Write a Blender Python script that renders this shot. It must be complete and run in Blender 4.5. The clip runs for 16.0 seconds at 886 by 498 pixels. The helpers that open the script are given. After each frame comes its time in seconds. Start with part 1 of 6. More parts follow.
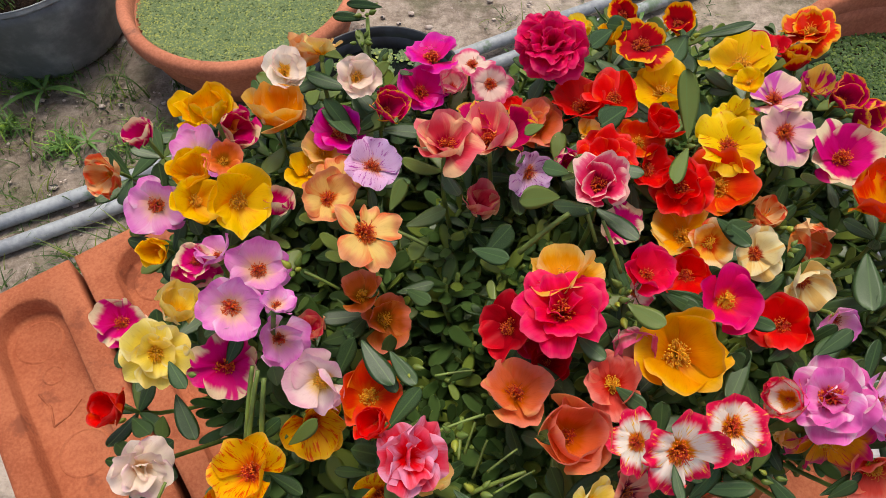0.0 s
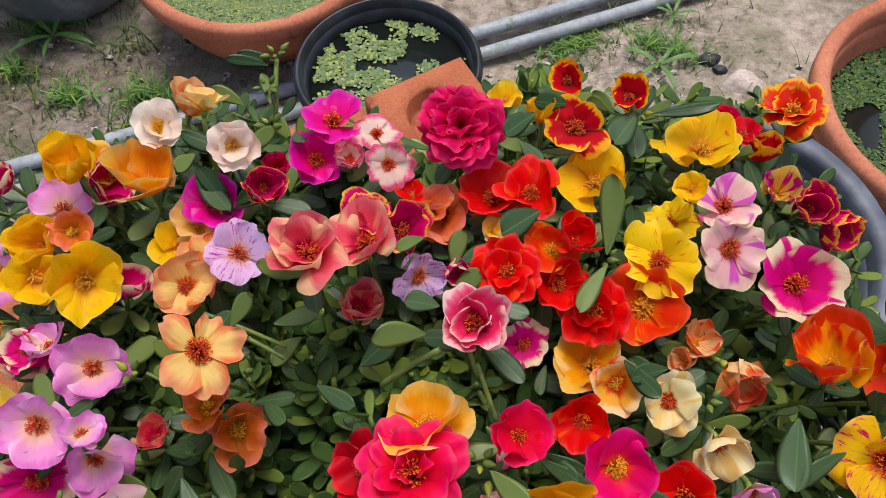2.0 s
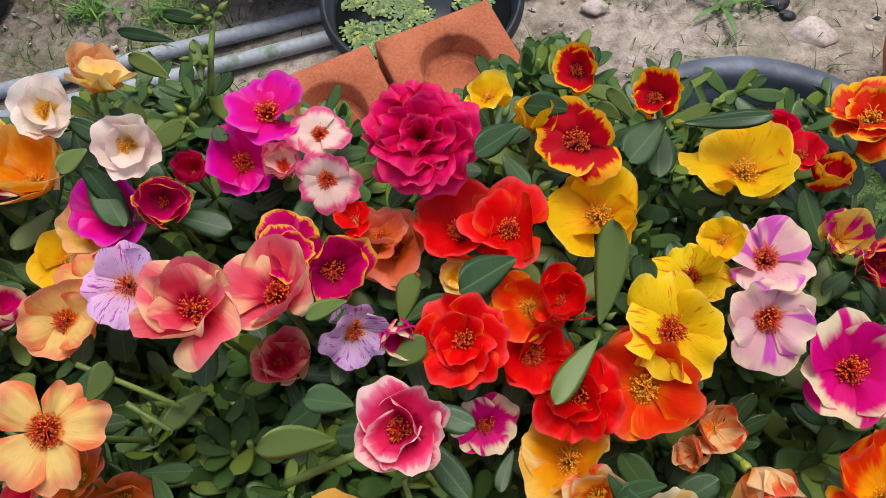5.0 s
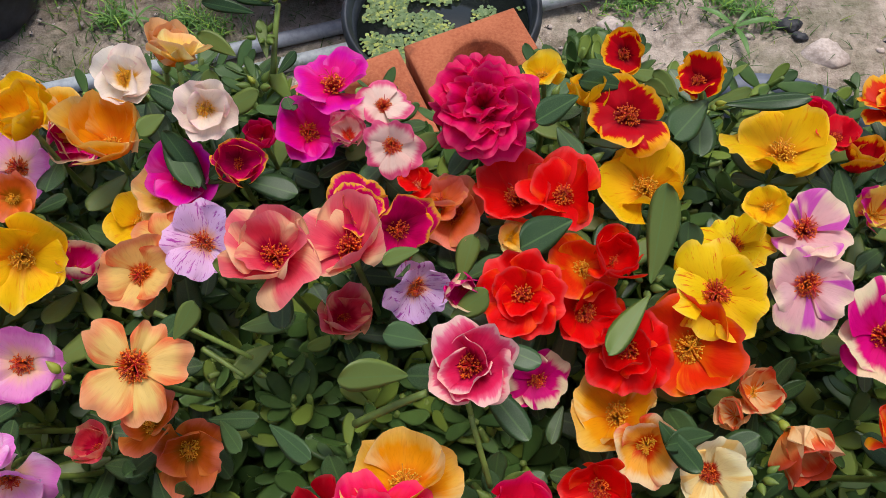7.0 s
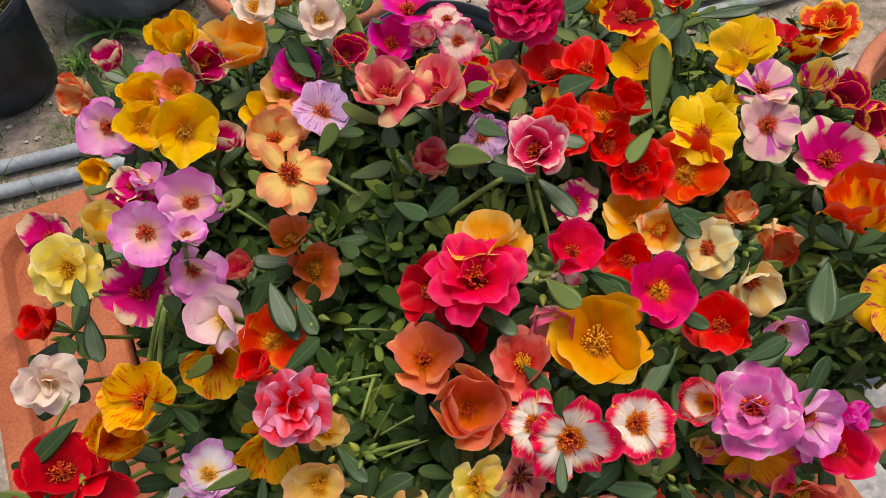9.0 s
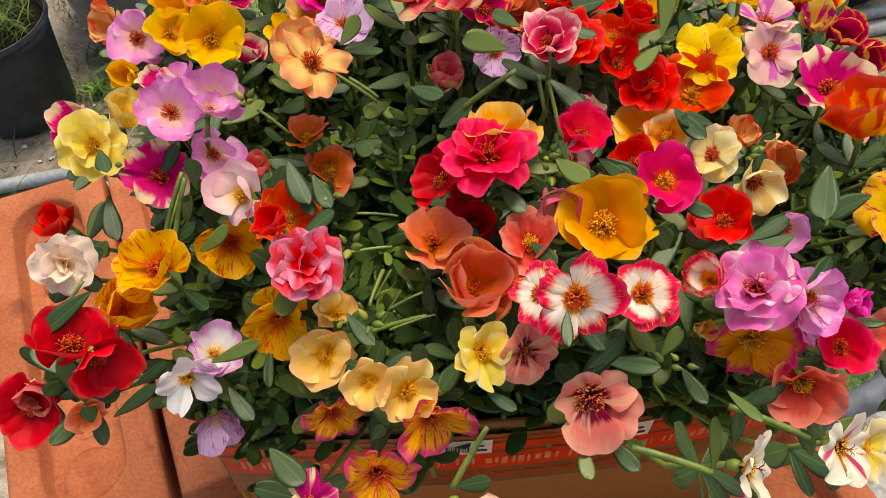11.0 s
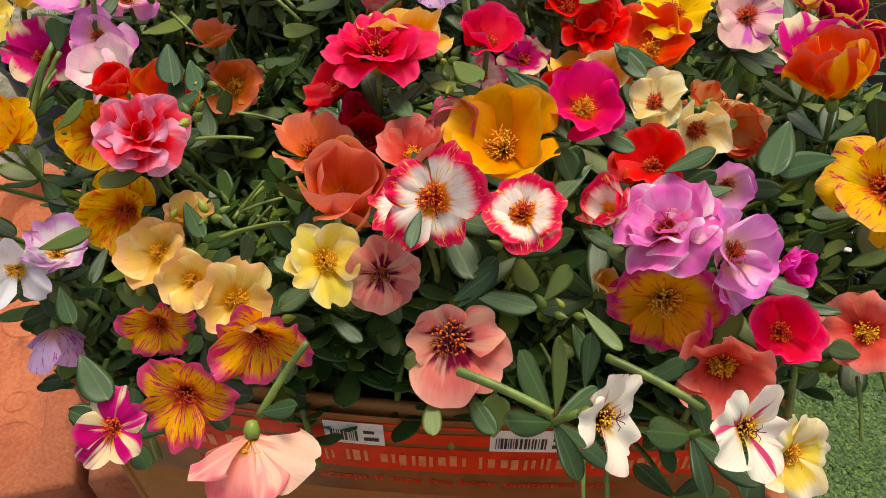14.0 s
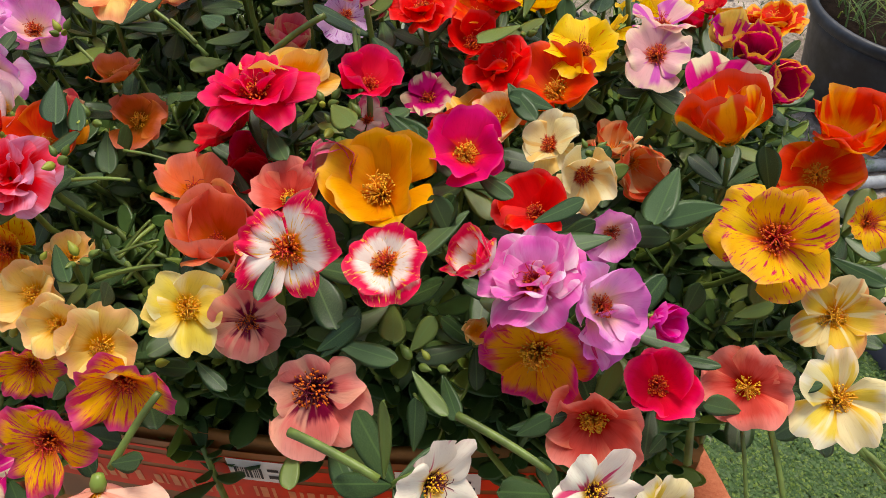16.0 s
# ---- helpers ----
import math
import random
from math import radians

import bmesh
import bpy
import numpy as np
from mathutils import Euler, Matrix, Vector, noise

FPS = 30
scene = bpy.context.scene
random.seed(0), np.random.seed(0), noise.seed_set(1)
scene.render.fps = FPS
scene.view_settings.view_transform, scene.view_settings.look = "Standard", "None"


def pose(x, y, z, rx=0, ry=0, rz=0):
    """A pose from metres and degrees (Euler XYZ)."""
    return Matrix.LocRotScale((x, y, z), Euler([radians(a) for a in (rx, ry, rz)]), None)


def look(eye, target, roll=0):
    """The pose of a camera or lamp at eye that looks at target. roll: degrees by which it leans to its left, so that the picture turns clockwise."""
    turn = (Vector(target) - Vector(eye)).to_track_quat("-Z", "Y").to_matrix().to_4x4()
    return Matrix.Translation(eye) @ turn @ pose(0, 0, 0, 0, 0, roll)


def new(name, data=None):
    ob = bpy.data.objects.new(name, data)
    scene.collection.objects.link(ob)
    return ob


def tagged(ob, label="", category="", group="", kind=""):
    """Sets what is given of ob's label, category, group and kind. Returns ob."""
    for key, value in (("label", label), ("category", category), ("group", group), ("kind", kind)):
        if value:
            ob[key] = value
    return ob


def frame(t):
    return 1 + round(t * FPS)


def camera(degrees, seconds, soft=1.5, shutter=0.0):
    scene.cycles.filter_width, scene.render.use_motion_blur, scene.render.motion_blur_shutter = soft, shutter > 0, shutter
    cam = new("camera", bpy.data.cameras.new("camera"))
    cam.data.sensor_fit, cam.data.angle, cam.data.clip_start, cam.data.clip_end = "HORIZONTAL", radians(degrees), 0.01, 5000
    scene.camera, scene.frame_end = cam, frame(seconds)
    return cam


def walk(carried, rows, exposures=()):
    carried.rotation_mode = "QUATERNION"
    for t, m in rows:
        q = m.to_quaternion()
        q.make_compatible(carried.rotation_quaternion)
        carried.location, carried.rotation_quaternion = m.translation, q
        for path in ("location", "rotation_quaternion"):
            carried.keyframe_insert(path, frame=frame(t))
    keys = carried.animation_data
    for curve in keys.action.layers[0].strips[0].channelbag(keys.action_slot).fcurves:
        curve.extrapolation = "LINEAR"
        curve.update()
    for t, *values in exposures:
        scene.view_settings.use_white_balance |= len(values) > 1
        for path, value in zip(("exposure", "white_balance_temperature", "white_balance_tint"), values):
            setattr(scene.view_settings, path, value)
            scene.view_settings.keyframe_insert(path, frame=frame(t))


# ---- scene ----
cam = camera(58.7, 16.0, soft=0.8)
METRES, EYE, TILT, LEAN, TURN = 0.8, 1.48, -57.5, 2.0, 0.0
ROWS = [
    (0.0, 0.0, 0.0, 0.0, 0.0, 0.0, -0.0),
    (0.5, 0.0059, 0.0242, 0.0394, 0.41, -0.8, -1.84),
    (1.0, 0.0272, 0.0451, 0.0703, 1.07, -1.91, -3.11),
    (1.5, 0.0587, 0.0653, 0.0912, 1.79, -2.77, -4.05),
    (2.0, 0.0925, 0.0816, 0.1007, 2.56, -3.54, -4.84),
    (2.5, 0.1154, 0.1021, 0.1076, 3.29, -4.31, -5.45),
    (3.0, 0.1291, 0.1218, 0.1207, 4.0, -5.09, -5.93),
    (5.5, 0.1205, 0.2122, 0.1562, 6.31, -9.83, -8.54),
    (6.0, 0.1008, 0.2142, 0.1531, 6.53, -9.89, -9.09),
    (6.5, 0.0998, 0.205, 0.1462, 6.56, -9.22, -9.3),
    (7.0, 0.1051, 0.1743, 0.1279, 6.44, -7.96, -9.14),
    (7.5, 0.1108, 0.1287, 0.0948, 6.2, -6.32, -8.76),
    (8.0, 0.1139, 0.0839, 0.0528, 5.82, -4.43, -8.29),
    (8.5, 0.1038, 0.0497, 0.0142, 5.46, -2.84, -7.68),
    (9.0, 0.0878, 0.0248, -0.0131, 4.93, -1.28, -6.99),
    (11.5, 0.1076, 0.0228, -0.1588, 5.22, 5.25, -10.62),
    (12.0, 0.1265, 0.0369, -0.189, 6.21, 6.81, -12.34),
    (12.5, 0.1422, 0.0627, -0.2044, 7.14, 8.0, -13.96),
    (13.0, 0.1673, 0.0841, -0.2051, 7.92, 8.94, -15.41),
    (13.5, 0.1939, 0.0957, -0.1985, 8.51, 9.67, -16.56),
    (14.0, 0.2119, 0.1107, -0.1902, 9.02, 10.25, -17.31),
    (14.5, 0.2199, 0.1204, -0.186, 9.36, 10.59, -17.66),
    (15.0, 0.2301, 0.1152, -0.1782, 9.53, 10.84, -17.73),
    (15.5, 0.2436, 0.1164, -0.1688, 9.64, 10.87, -17.84),
    (16.0, 0.2686, 0.1235, -0.151, 9.73, 10.67, -18.21),
]
walk(cam, [(t, pose(0, 0, EYE, TILT, LEAN, TURN) @ pose(METRES * x, METRES * y, METRES * z, 90 + pitch, roll, yaw)) for t, x, y, z, yaw, pitch, roll in ROWS], [(0.0, 0.15, 6700, 10), (3.0, 0.2, 6100, 10), (6.5, 0.12, 6100, 10), (9.0, 0.1, 6800, 10), (12.0, 0.43, 7500, 4), (14.5, 0.36, 6900, 8), (16.0, 0.34, 6700, 9)])

# overcast garden light
world = bpy.data.worlds.new("sky")
scene.world = world
world.use_nodes = True
wn = world.node_tree.nodes
sky = wn.new("ShaderNodeTexSky")
sky.sky_type, sky.sun_disc = "NISHITA", False
sky.sun_elevation, sky.sun_rotation = radians(73), radians(13)
sky.air_density, sky.dust_density, sky.ozone_density = 1.0, 4.0, 0.6
wn["Background"].inputs["Strength"].default_value = 0.15
world.node_tree.links.new(sky.outputs[0], wn["Background"].inputs[0])
sun = new("sun", bpy.data.lights.new("sun", "SUN"))
sun.data.energy, sun.data.angle, sun.data.color = 2.2, radians(24), (1.0, 0.95, 0.87)
sun.matrix_world = look((0.2, 0.85, 3.0), (0, 0, 0))


# ---- materials ----
def srgb(r, g, b):
    return tuple((c / 12.92 if c <= 0.04045 else ((c + 0.055) / 1.055) ** 2.4) for c in (r, g, b)) + (1.0,)


class Mat:
    """A small builder for node materials."""

    def __init__(self, name, rough=0.6, metal=0.0, spec=0.5):
        self.m = bpy.data.materials.new(name)
        self.m.use_nodes = True
        self.t = self.m.node_tree
        self.b = self.t.nodes["Principled BSDF"]
        self.out = self.t.nodes["Material Output"]
        self.set("Roughness", rough)
        self.set("Metallic", metal)
        self.set("Specular IOR Level", spec)

    def set(self, k, v):
        if isinstance(v, bpy.types.NodeSocket):
            self.t.links.new(v, self.b.inputs[k])
        else:
            self.b.inputs[k].default_value = v

    def node(self, kind, **ins):
        n = self.t.nodes.new(kind)
        for k, v in ins.items():
            key = int(k[1:]) if k[0] == "i" and k[1:].isdigit() else k.replace("_", " ")
            if isinstance(v, bpy.types.NodeSocket):
                self.t.links.new(v, n.inputs[key])
            else:
                n.inputs[key].default_value = v
        return n

    def noise(self, scale, detail=3.0, rough=0.55, vec=None, dist=0.0):
        n = self.node("ShaderNodeTexNoise", Scale=scale, Detail=detail, Roughness=rough, Distortion=dist)
        if vec is None:
            vec = self.obj()
        self.t.links.new(vec, n.inputs["Vector"])
        return n.outputs["Fac"]

    def obj(self):
        return self.node("ShaderNodeTexCoord").outputs["Object"]

    def geo(self):
        return self.node("ShaderNodeNewGeometry").outputs["Position"]

    def mix(self, a, b, f, mode="MIX"):
        n = self.t.nodes.new("ShaderNodeMix")
        n.data_type, n.blend_type = "RGBA", mode
        for i, v in ((0, f), (6, a), (7, b)):
            if isinstance(v, bpy.types.NodeSocket):
                self.t.links.new(v, n.inputs[i])
            else:
                n.inputs[i].default_value = v
        return n.outputs[2]

    def math(self, op, a, b=0.0, c=0.0):
        n = self.t.nodes.new("ShaderNodeMath")
        n.operation = op
        for i, v in enumerate((a, b, c)):
            if isinstance(v, bpy.types.NodeSocket):
                self.t.links.new(v, n.inputs[i])
            else:
                n.inputs[i].default_value = v
        return n.outputs[0]

    def step(self, v, lo, hi):
        n = self.t.nodes.new("ShaderNodeMapRange")
        n.interpolation_type = "SMOOTHSTEP"
        n.inputs[1].default_value, n.inputs[2].default_value = lo, hi
        self.t.links.new(v, n.inputs[0])
        return n.outputs[0]

    def bump(self, h, strength, dist):
        n = self.node("ShaderNodeBump", Height=h, Strength=strength, Distance=dist)
        self.set("Normal", n.outputs[0])
        return self

    def rand(self):
        return self.node("ShaderNodeObjectInfo").outputs["Random"]

    def island(self):
        return self.node("ShaderNodeNewGeometry").outputs["Random Per Island"]


def speckled(name, a, b, scale, rough=0.6, bump=0.3, dist=0.002, fine=8.0, spec=0.4, c=None, cs=0.0):
    """A surface of two tones at a large and a fine scale."""
    m = Mat(name, rough, 0, spec)
    g = m.geo()
    big, small = m.noise(scale, 4, 0.6, g), m.noise(scale * fine, 3, 0.6, g)
    col = m.mix(srgb(*a), srgb(*b), m.step(m.math("MULTIPLY_ADD", small, 0.45, m.math("MULTIPLY", big, 0.6)), 0.32, 0.72))
    if c:
        col = m.mix(col, srgb(*c), m.step(m.noise(cs, 5, 0.65, g), 0.56, 0.68))
    m.set("Base Color", col)
    m.bump(small, bump, dist)
    return m.m


def plastic(name, a, b, rough=0.4):
    m = Mat(name, rough, 0, 0.5)
    g = m.geo()
    n = m.noise(14, 5, 0.65, g)
    m.set("Base Color", m.mix(srgb(*a), srgb(*b), m.step(n, 0.35, 0.75)))
    m.set("Roughness", m.math("MULTIPLY_ADD", m.noise(50, 3, 0.6, g), 0.3, rough - 0.1))
    m.bump(m.noise(160, 2, 0.5, g), 0.08, 0.001)
    return m.m


def petal_mat(name, inner, mid, tip, streak=None, amount=0.5, kind="fine", v0=0.16, v1=0.45, v2=0.72):
    """Petals: a throat, a body and a tip colour along the petal, with streaks that run along it."""
    m = Mat("petal_" + name, 0.5, 0, 0.16)
    uv = m.node("ShaderNodeUVMap")
    sep = m.node("ShaderNodeSeparateXYZ", Vector=uv.outputs[0])
    u, v, r = sep.outputs[0], sep.outputs[1], m.rand()
    com = m.node("ShaderNodeCombineXYZ", X=m.math("MULTIPLY", u, 1.0), Y=m.math("MULTIPLY", v, 0.13), Z=m.math("MULTIPLY", r, 40.0))
    fan = com.outputs[0]
    wob = m.math("MULTIPLY_ADD", m.noise(9, 3, 0.6, fan), 0.34, -0.17)
    vv = m.math("ADD", v, wob)
    col = m.mix(srgb(*inner), srgb(*mid), m.step(vv, v0, v1))
    col = m.mix(col, srgb(*tip), m.step(vv, v2 - 0.12, v2 + 0.16))
    if streak:
        if kind == "fine":
            s = m.step(m.noise(16, 3, 0.7, fan), 0.62 - 0.22 * amount, 0.7 - 0.14 * amount)
        elif kind == "rim":
            side = m.math("ABSOLUTE", m.math("MULTIPLY_ADD", u, 2.0, -1.0))
            far = m.math("MAXIMUM", v, m.math("MULTIPLY", side, m.step(v, 0.25, 0.8)))
            s = m.step(m.math("ADD", far, m.math("MULTIPLY", wob, 1.5)), 0.9 - 0.16 * amount, 1.0 - 0.14 * amount)
        elif kind == "edge":
            side = m.math("ABSOLUTE", m.math("MULTIPLY_ADD", u, 2.0, -1.0))
            s = m.math("MULTIPLY", m.step(m.math("MULTIPLY_ADD", m.noise(7, 3, 0.6, fan), 0.9, m.math("MULTIPLY", side, 0.75)), 1.02 - 0.4 * amount, 1.42 - 0.4 * amount), m.step(v, 0.2, 0.6))
        else:
            s = m.step(m.noise(3.4, 2, 0.5, fan), 0.54 - 0.16 * amount, 0.61 - 0.15 * amount)
        col = m.mix(col, srgb(*streak), s)
    vein = m.noise(38, 2, 0.6, fan)
    col = m.mix(col, (0.45, 0.2, 0.2, 1), m.math("MULTIPLY", m.step(vein, 0.5, 0.75), 0.15), "MULTIPLY")
    col = m.mix(col, (1, 0.97, 0.9, 1), m.math("MULTIPLY", m.step(m.noise(5, 3, 0.6, fan), 0.5, 0.75), 0.025))
    band = m.noise(6.5, 3, 0.6, fan)
    col = m.mix(col, m.mix(col, col, 1.0, "MULTIPLY"), m.math("MULTIPLY", m.step(band, 0.5, 0.75), 0.2))
    rim = m.step(v, 0.84, 1.0)
    col = m.mix(col, (1, 0.86, 0.78, 1), m.math("MULTIPLY", rim, 0.07))
    tone = m.math("MULTIPLY_ADD", r, 0.24, 0.84)
    col = m.mix(col, m.node("ShaderNodeCombineColor", Red=1.0, Green=tone, Blue=tone).outputs[0], 0.45, "MULTIPLY")
    col = m.node("ShaderNodeHueSaturation", Saturation=1.03, Value=0.93, Color=col).outputs[0]
    m.set("Base Color", col)
    m.bump(vein, 0.16, 0.001)
    tr = m.node("ShaderNodeBsdfTranslucent", Color=col)
    mx = m.node("ShaderNodeMixShader", Fac=0.36)
    m.t.links.new(m.b.outputs[0], mx.inputs[1])
    m.t.links.new(tr.outputs[0], mx.inputs[2])
    m.t.links.new(mx.outputs[0], m.out.inputs[0])
    return m.m


def leaf_mat(name, a, b, rough=0.42, island=False):
    m = Mat(name, rough, 0, 0.35)
    r = m.island() if island else m.rand()
    n = m.noise(60, 3, 0.6)
    col = m.mix(srgb(*a), srgb(*b), r)
    col = m.mix(col, srgb(b[0] * 1.15, b[1] * 1.12, b[2] * 1.1), m.math("MULTIPLY", m.step(n, 0.4, 0.75), 0.35))
    col = m.mix(col, srgb(min(1, b[0] * 1.35 + 0.05), b[1] * 1.28, b[2] * 0.85), m.math("MULTIPLY", m.step(r, 0.76, 0.82), 0.6))
    if not island:
        y = m.node("ShaderNodeSeparateXYZ", Vector=m.obj()).outputs[1]
        col = m.mix(col, srgb(b[0] * 1.25, b[1] * 1.25, b[2] * 1.1), m.math("MULTIPLY", m.step(m.math("ABSOLUTE", y), 0.02, 0.004), 0.45))
    m.set("Base Color", col)
    m.set("Coat Weight", 0.12)
    m.set("Coat Roughness", 0.3)
    m.bump(m.noise(420, 2, 0.5), 0.15, 0.0006)
    tr = m.node("ShaderNodeBsdfTranslucent", Color=col)
    mx = m.node("ShaderNodeMixShader", Fac=0.24)
    m.t.links.new(m.b.outputs[0], mx.inputs[1])
    m.t.links.new(tr.outputs[0], mx.inputs[2])
    m.t.links.new(mx.outputs[0], m.out.inputs[0])
    return m.m


def plain(name, c, rough=0.55, scale=90.0, vary=0.25, spec=0.4):
    m = Mat(name, rough, 0, spec)
    n = m.noise(scale, 3, 0.6, m.geo())
    d = tuple(x * (1 - vary) for x in c)
    m.set("Base Color", m.mix(srgb(*d), srgb(*c), m.step(n, 0.3, 0.65)))
    return m.m


M_SAND = None
m = Mat("sandy_soil", 0.95, 0, 0.15)
g = m.geo()
n1, n2, n3 = m.noise(3.2, 5, 0.65, g), m.noise(34, 4, 0.7, g), m.noise(190, 3, 0.7, g)
col = m.mix(srgb(0.45, 0.4, 0.35), srgb(0.74, 0.68, 0.62), m.step(m.math("MULTIPLY_ADD", n2, 0.5, m.math("MULTIPLY", n1, 0.55)), 0.36, 0.66))
col = m.mix(col, srgb(0.8, 0.75, 0.71), m.math("MULTIPLY", m.step(n3, 0.58, 0.72), 0.5))
col = m.mix(col, srgb(0.3, 0.34, 0.18), m.math("MULTIPLY", m.step(m.noise(2.6, 5, 0.7, g), 0.46, 0.62), 0.45))
# soil colour darkens around (-1.2, 1.35), with a noisy edge
patch_dist = m.node("ShaderNodeVectorMath", i0=g, i1=(-1.2, 1.35, 0.0))
patch_dist.operation = "DISTANCE"
dark_patch = m.step(m.math("MULTIPLY_ADD", n1, 0.5, patch_dist.outputs["Value"]), 1.0, 0.55)
col = m.mix(col, srgb(0.2, 0.17, 0.13), m.math("MULTIPLY", dark_patch, 0.3))
m.set("Base Color", col)
m.bump(m.math("MULTIPLY_ADD", n3, 0.5, n2), 0.8, 0.012)
M_SAND = m.m
M_CONCRETE = speckled("worn_concrete", (0.5, 0.5, 0.5), (0.74, 0.73, 0.72), 9, 0.9, 0.5, 0.003, 9, 0.2, (0.3, 0.3, 0.29), 5)
M_BRICK = speckled("fired_clay", (0.57, 0.3, 0.19), (0.71, 0.43, 0.3), 12, 0.88, 0.55, 0.0012, 26, 0.2, (0.52, 0.29, 0.2), 19)
M_TERRA = speckled("terracotta", (0.62, 0.36, 0.26), (0.78, 0.5, 0.38), 7, 0.85, 0.4, 0.001, 22, 0.25, (0.5, 0.33, 0.27), 8)
M_BLACK = plastic("black_plastic", (0.09, 0.1, 0.12), (0.2, 0.22, 0.25), 0.42)
M_GREYP = plastic("grey_rubber", (0.25, 0.27, 0.31), (0.4, 0.42, 0.47), 0.5)
M_ZINC = plastic("dull_zinc", (0.42, 0.44, 0.45), (0.6, 0.62, 0.62), 0.45)
M_PVC = speckled("weathered_pvc", (0.5, 0.52, 0.54), (0.66, 0.68, 0.69), 6, 0.5, 0.1, 0.0006, 14, 0.4, (0.42, 0.5, 0.4), 11)
M_CARD = speckled("cardboard", (0.58, 0.36, 0.15), (0.64, 0.42, 0.2), 10, 0.75, 0.12, 0.0006, 30, 0.3)
M_TAPE = plain("brown_packing_tape", (0.53, 0.31, 0.14), 0.4, 30, 0.2, 0.3)
M_PRINT = plain("orange_print", (0.85, 0.19, 0.05), 0.4, 40, 0.12, 0.2)
M_PALE = plain("pale_print", (0.86, 0.5, 0.3), 0.45, 60, 0.15)
M_WHITE = plain("white_print", (0.86, 0.82, 0.76), 0.4, 60, 0.1)
M_INK = plain("black_ink", (0.14, 0.12, 0.12), 0.5)
M_SOIL = speckled("potting_soil", (0.1, 0.07, 0.05), (0.2, 0.15, 0.11), 40, 0.95, 0.9, 0.006, 6, 0.1)
M_WEED = leaf_mat("weed_leaf", (0.3, 0.45, 0.2), (0.42, 0.58, 0.28), 0.5, True)
M_GRASS = leaf_mat("grass_blade", (0.2, 0.3, 0.12), (0.34, 0.44, 0.2), 0.6, True)
M_AZOLLA = leaf_mat("duckweed", (0.4, 0.5, 0.31), (0.53, 0.61, 0.41), 0.6, True)
M_AZOLLA_DARK = leaf_mat("water_fern", (0.2, 0.31, 0.13), (0.31, 0.43, 0.21), 0.6, True)
M_LEAF = leaf_mat("purslane_leaf", (0.17, 0.27, 0.13), (0.32, 0.42, 0.25), 0.34)
M_FOLIAGE = leaf_mat("purslane_foliage", (0.2, 0.31, 0.13), (0.36, 0.47, 0.24), 0.34, True)
M_STEM = plain("green_stem", (0.45, 0.53, 0.23), 0.45, 60, 0.35)
M_BUD = leaf_mat("bud_green", (0.36, 0.45, 0.18), (0.48, 0.55, 0.25), 0.36)
M_ANTHER = plain("orange_anther", (0.94, 0.45, 0.06), 0.6, 300, 0.25)
M_ANTHER_Y = plain("yellow_anther", (0.97, 0.74, 0.14), 0.6, 300, 0.2)
M_FIL_R = plain("red_filament", (0.78, 0.12, 0.1), 0.5, 200, 0.2)
M_FIL_M = plain("purple_filament", (0.42, 0.03, 0.16), 0.5, 200, 0.2)
M_FIL_Y = plain("yellow_filament", (0.95, 0.62, 0.1), 0.5, 200, 0.2)
M_STONE = speckled("pebble", (0.6, 0.54, 0.5), (0.82, 0.76, 0.72), 20, 0.85, 0.4, 0.002, 7)
M_DARKSTONE = speckled("dark_pebble", (0.12, 0.12, 0.13), (0.24, 0.24, 0.26), 20, 0.6, 0.3, 0.002, 7)
m = Mat("pond_water", 0.13, 0, 0.5)
m.set("Base Color", srgb(0.1, 0.12, 0.11))
m.bump(m.noise(9, 2, 0.5, m.geo()), 0.05, 0.004)
M_WATER = m.m
m = Mat("green_water", 0.2, 0, 0.5)
m.set("Base Color", srgb(0.36, 0.43, 0.24))
M_GREENWATER = m.m

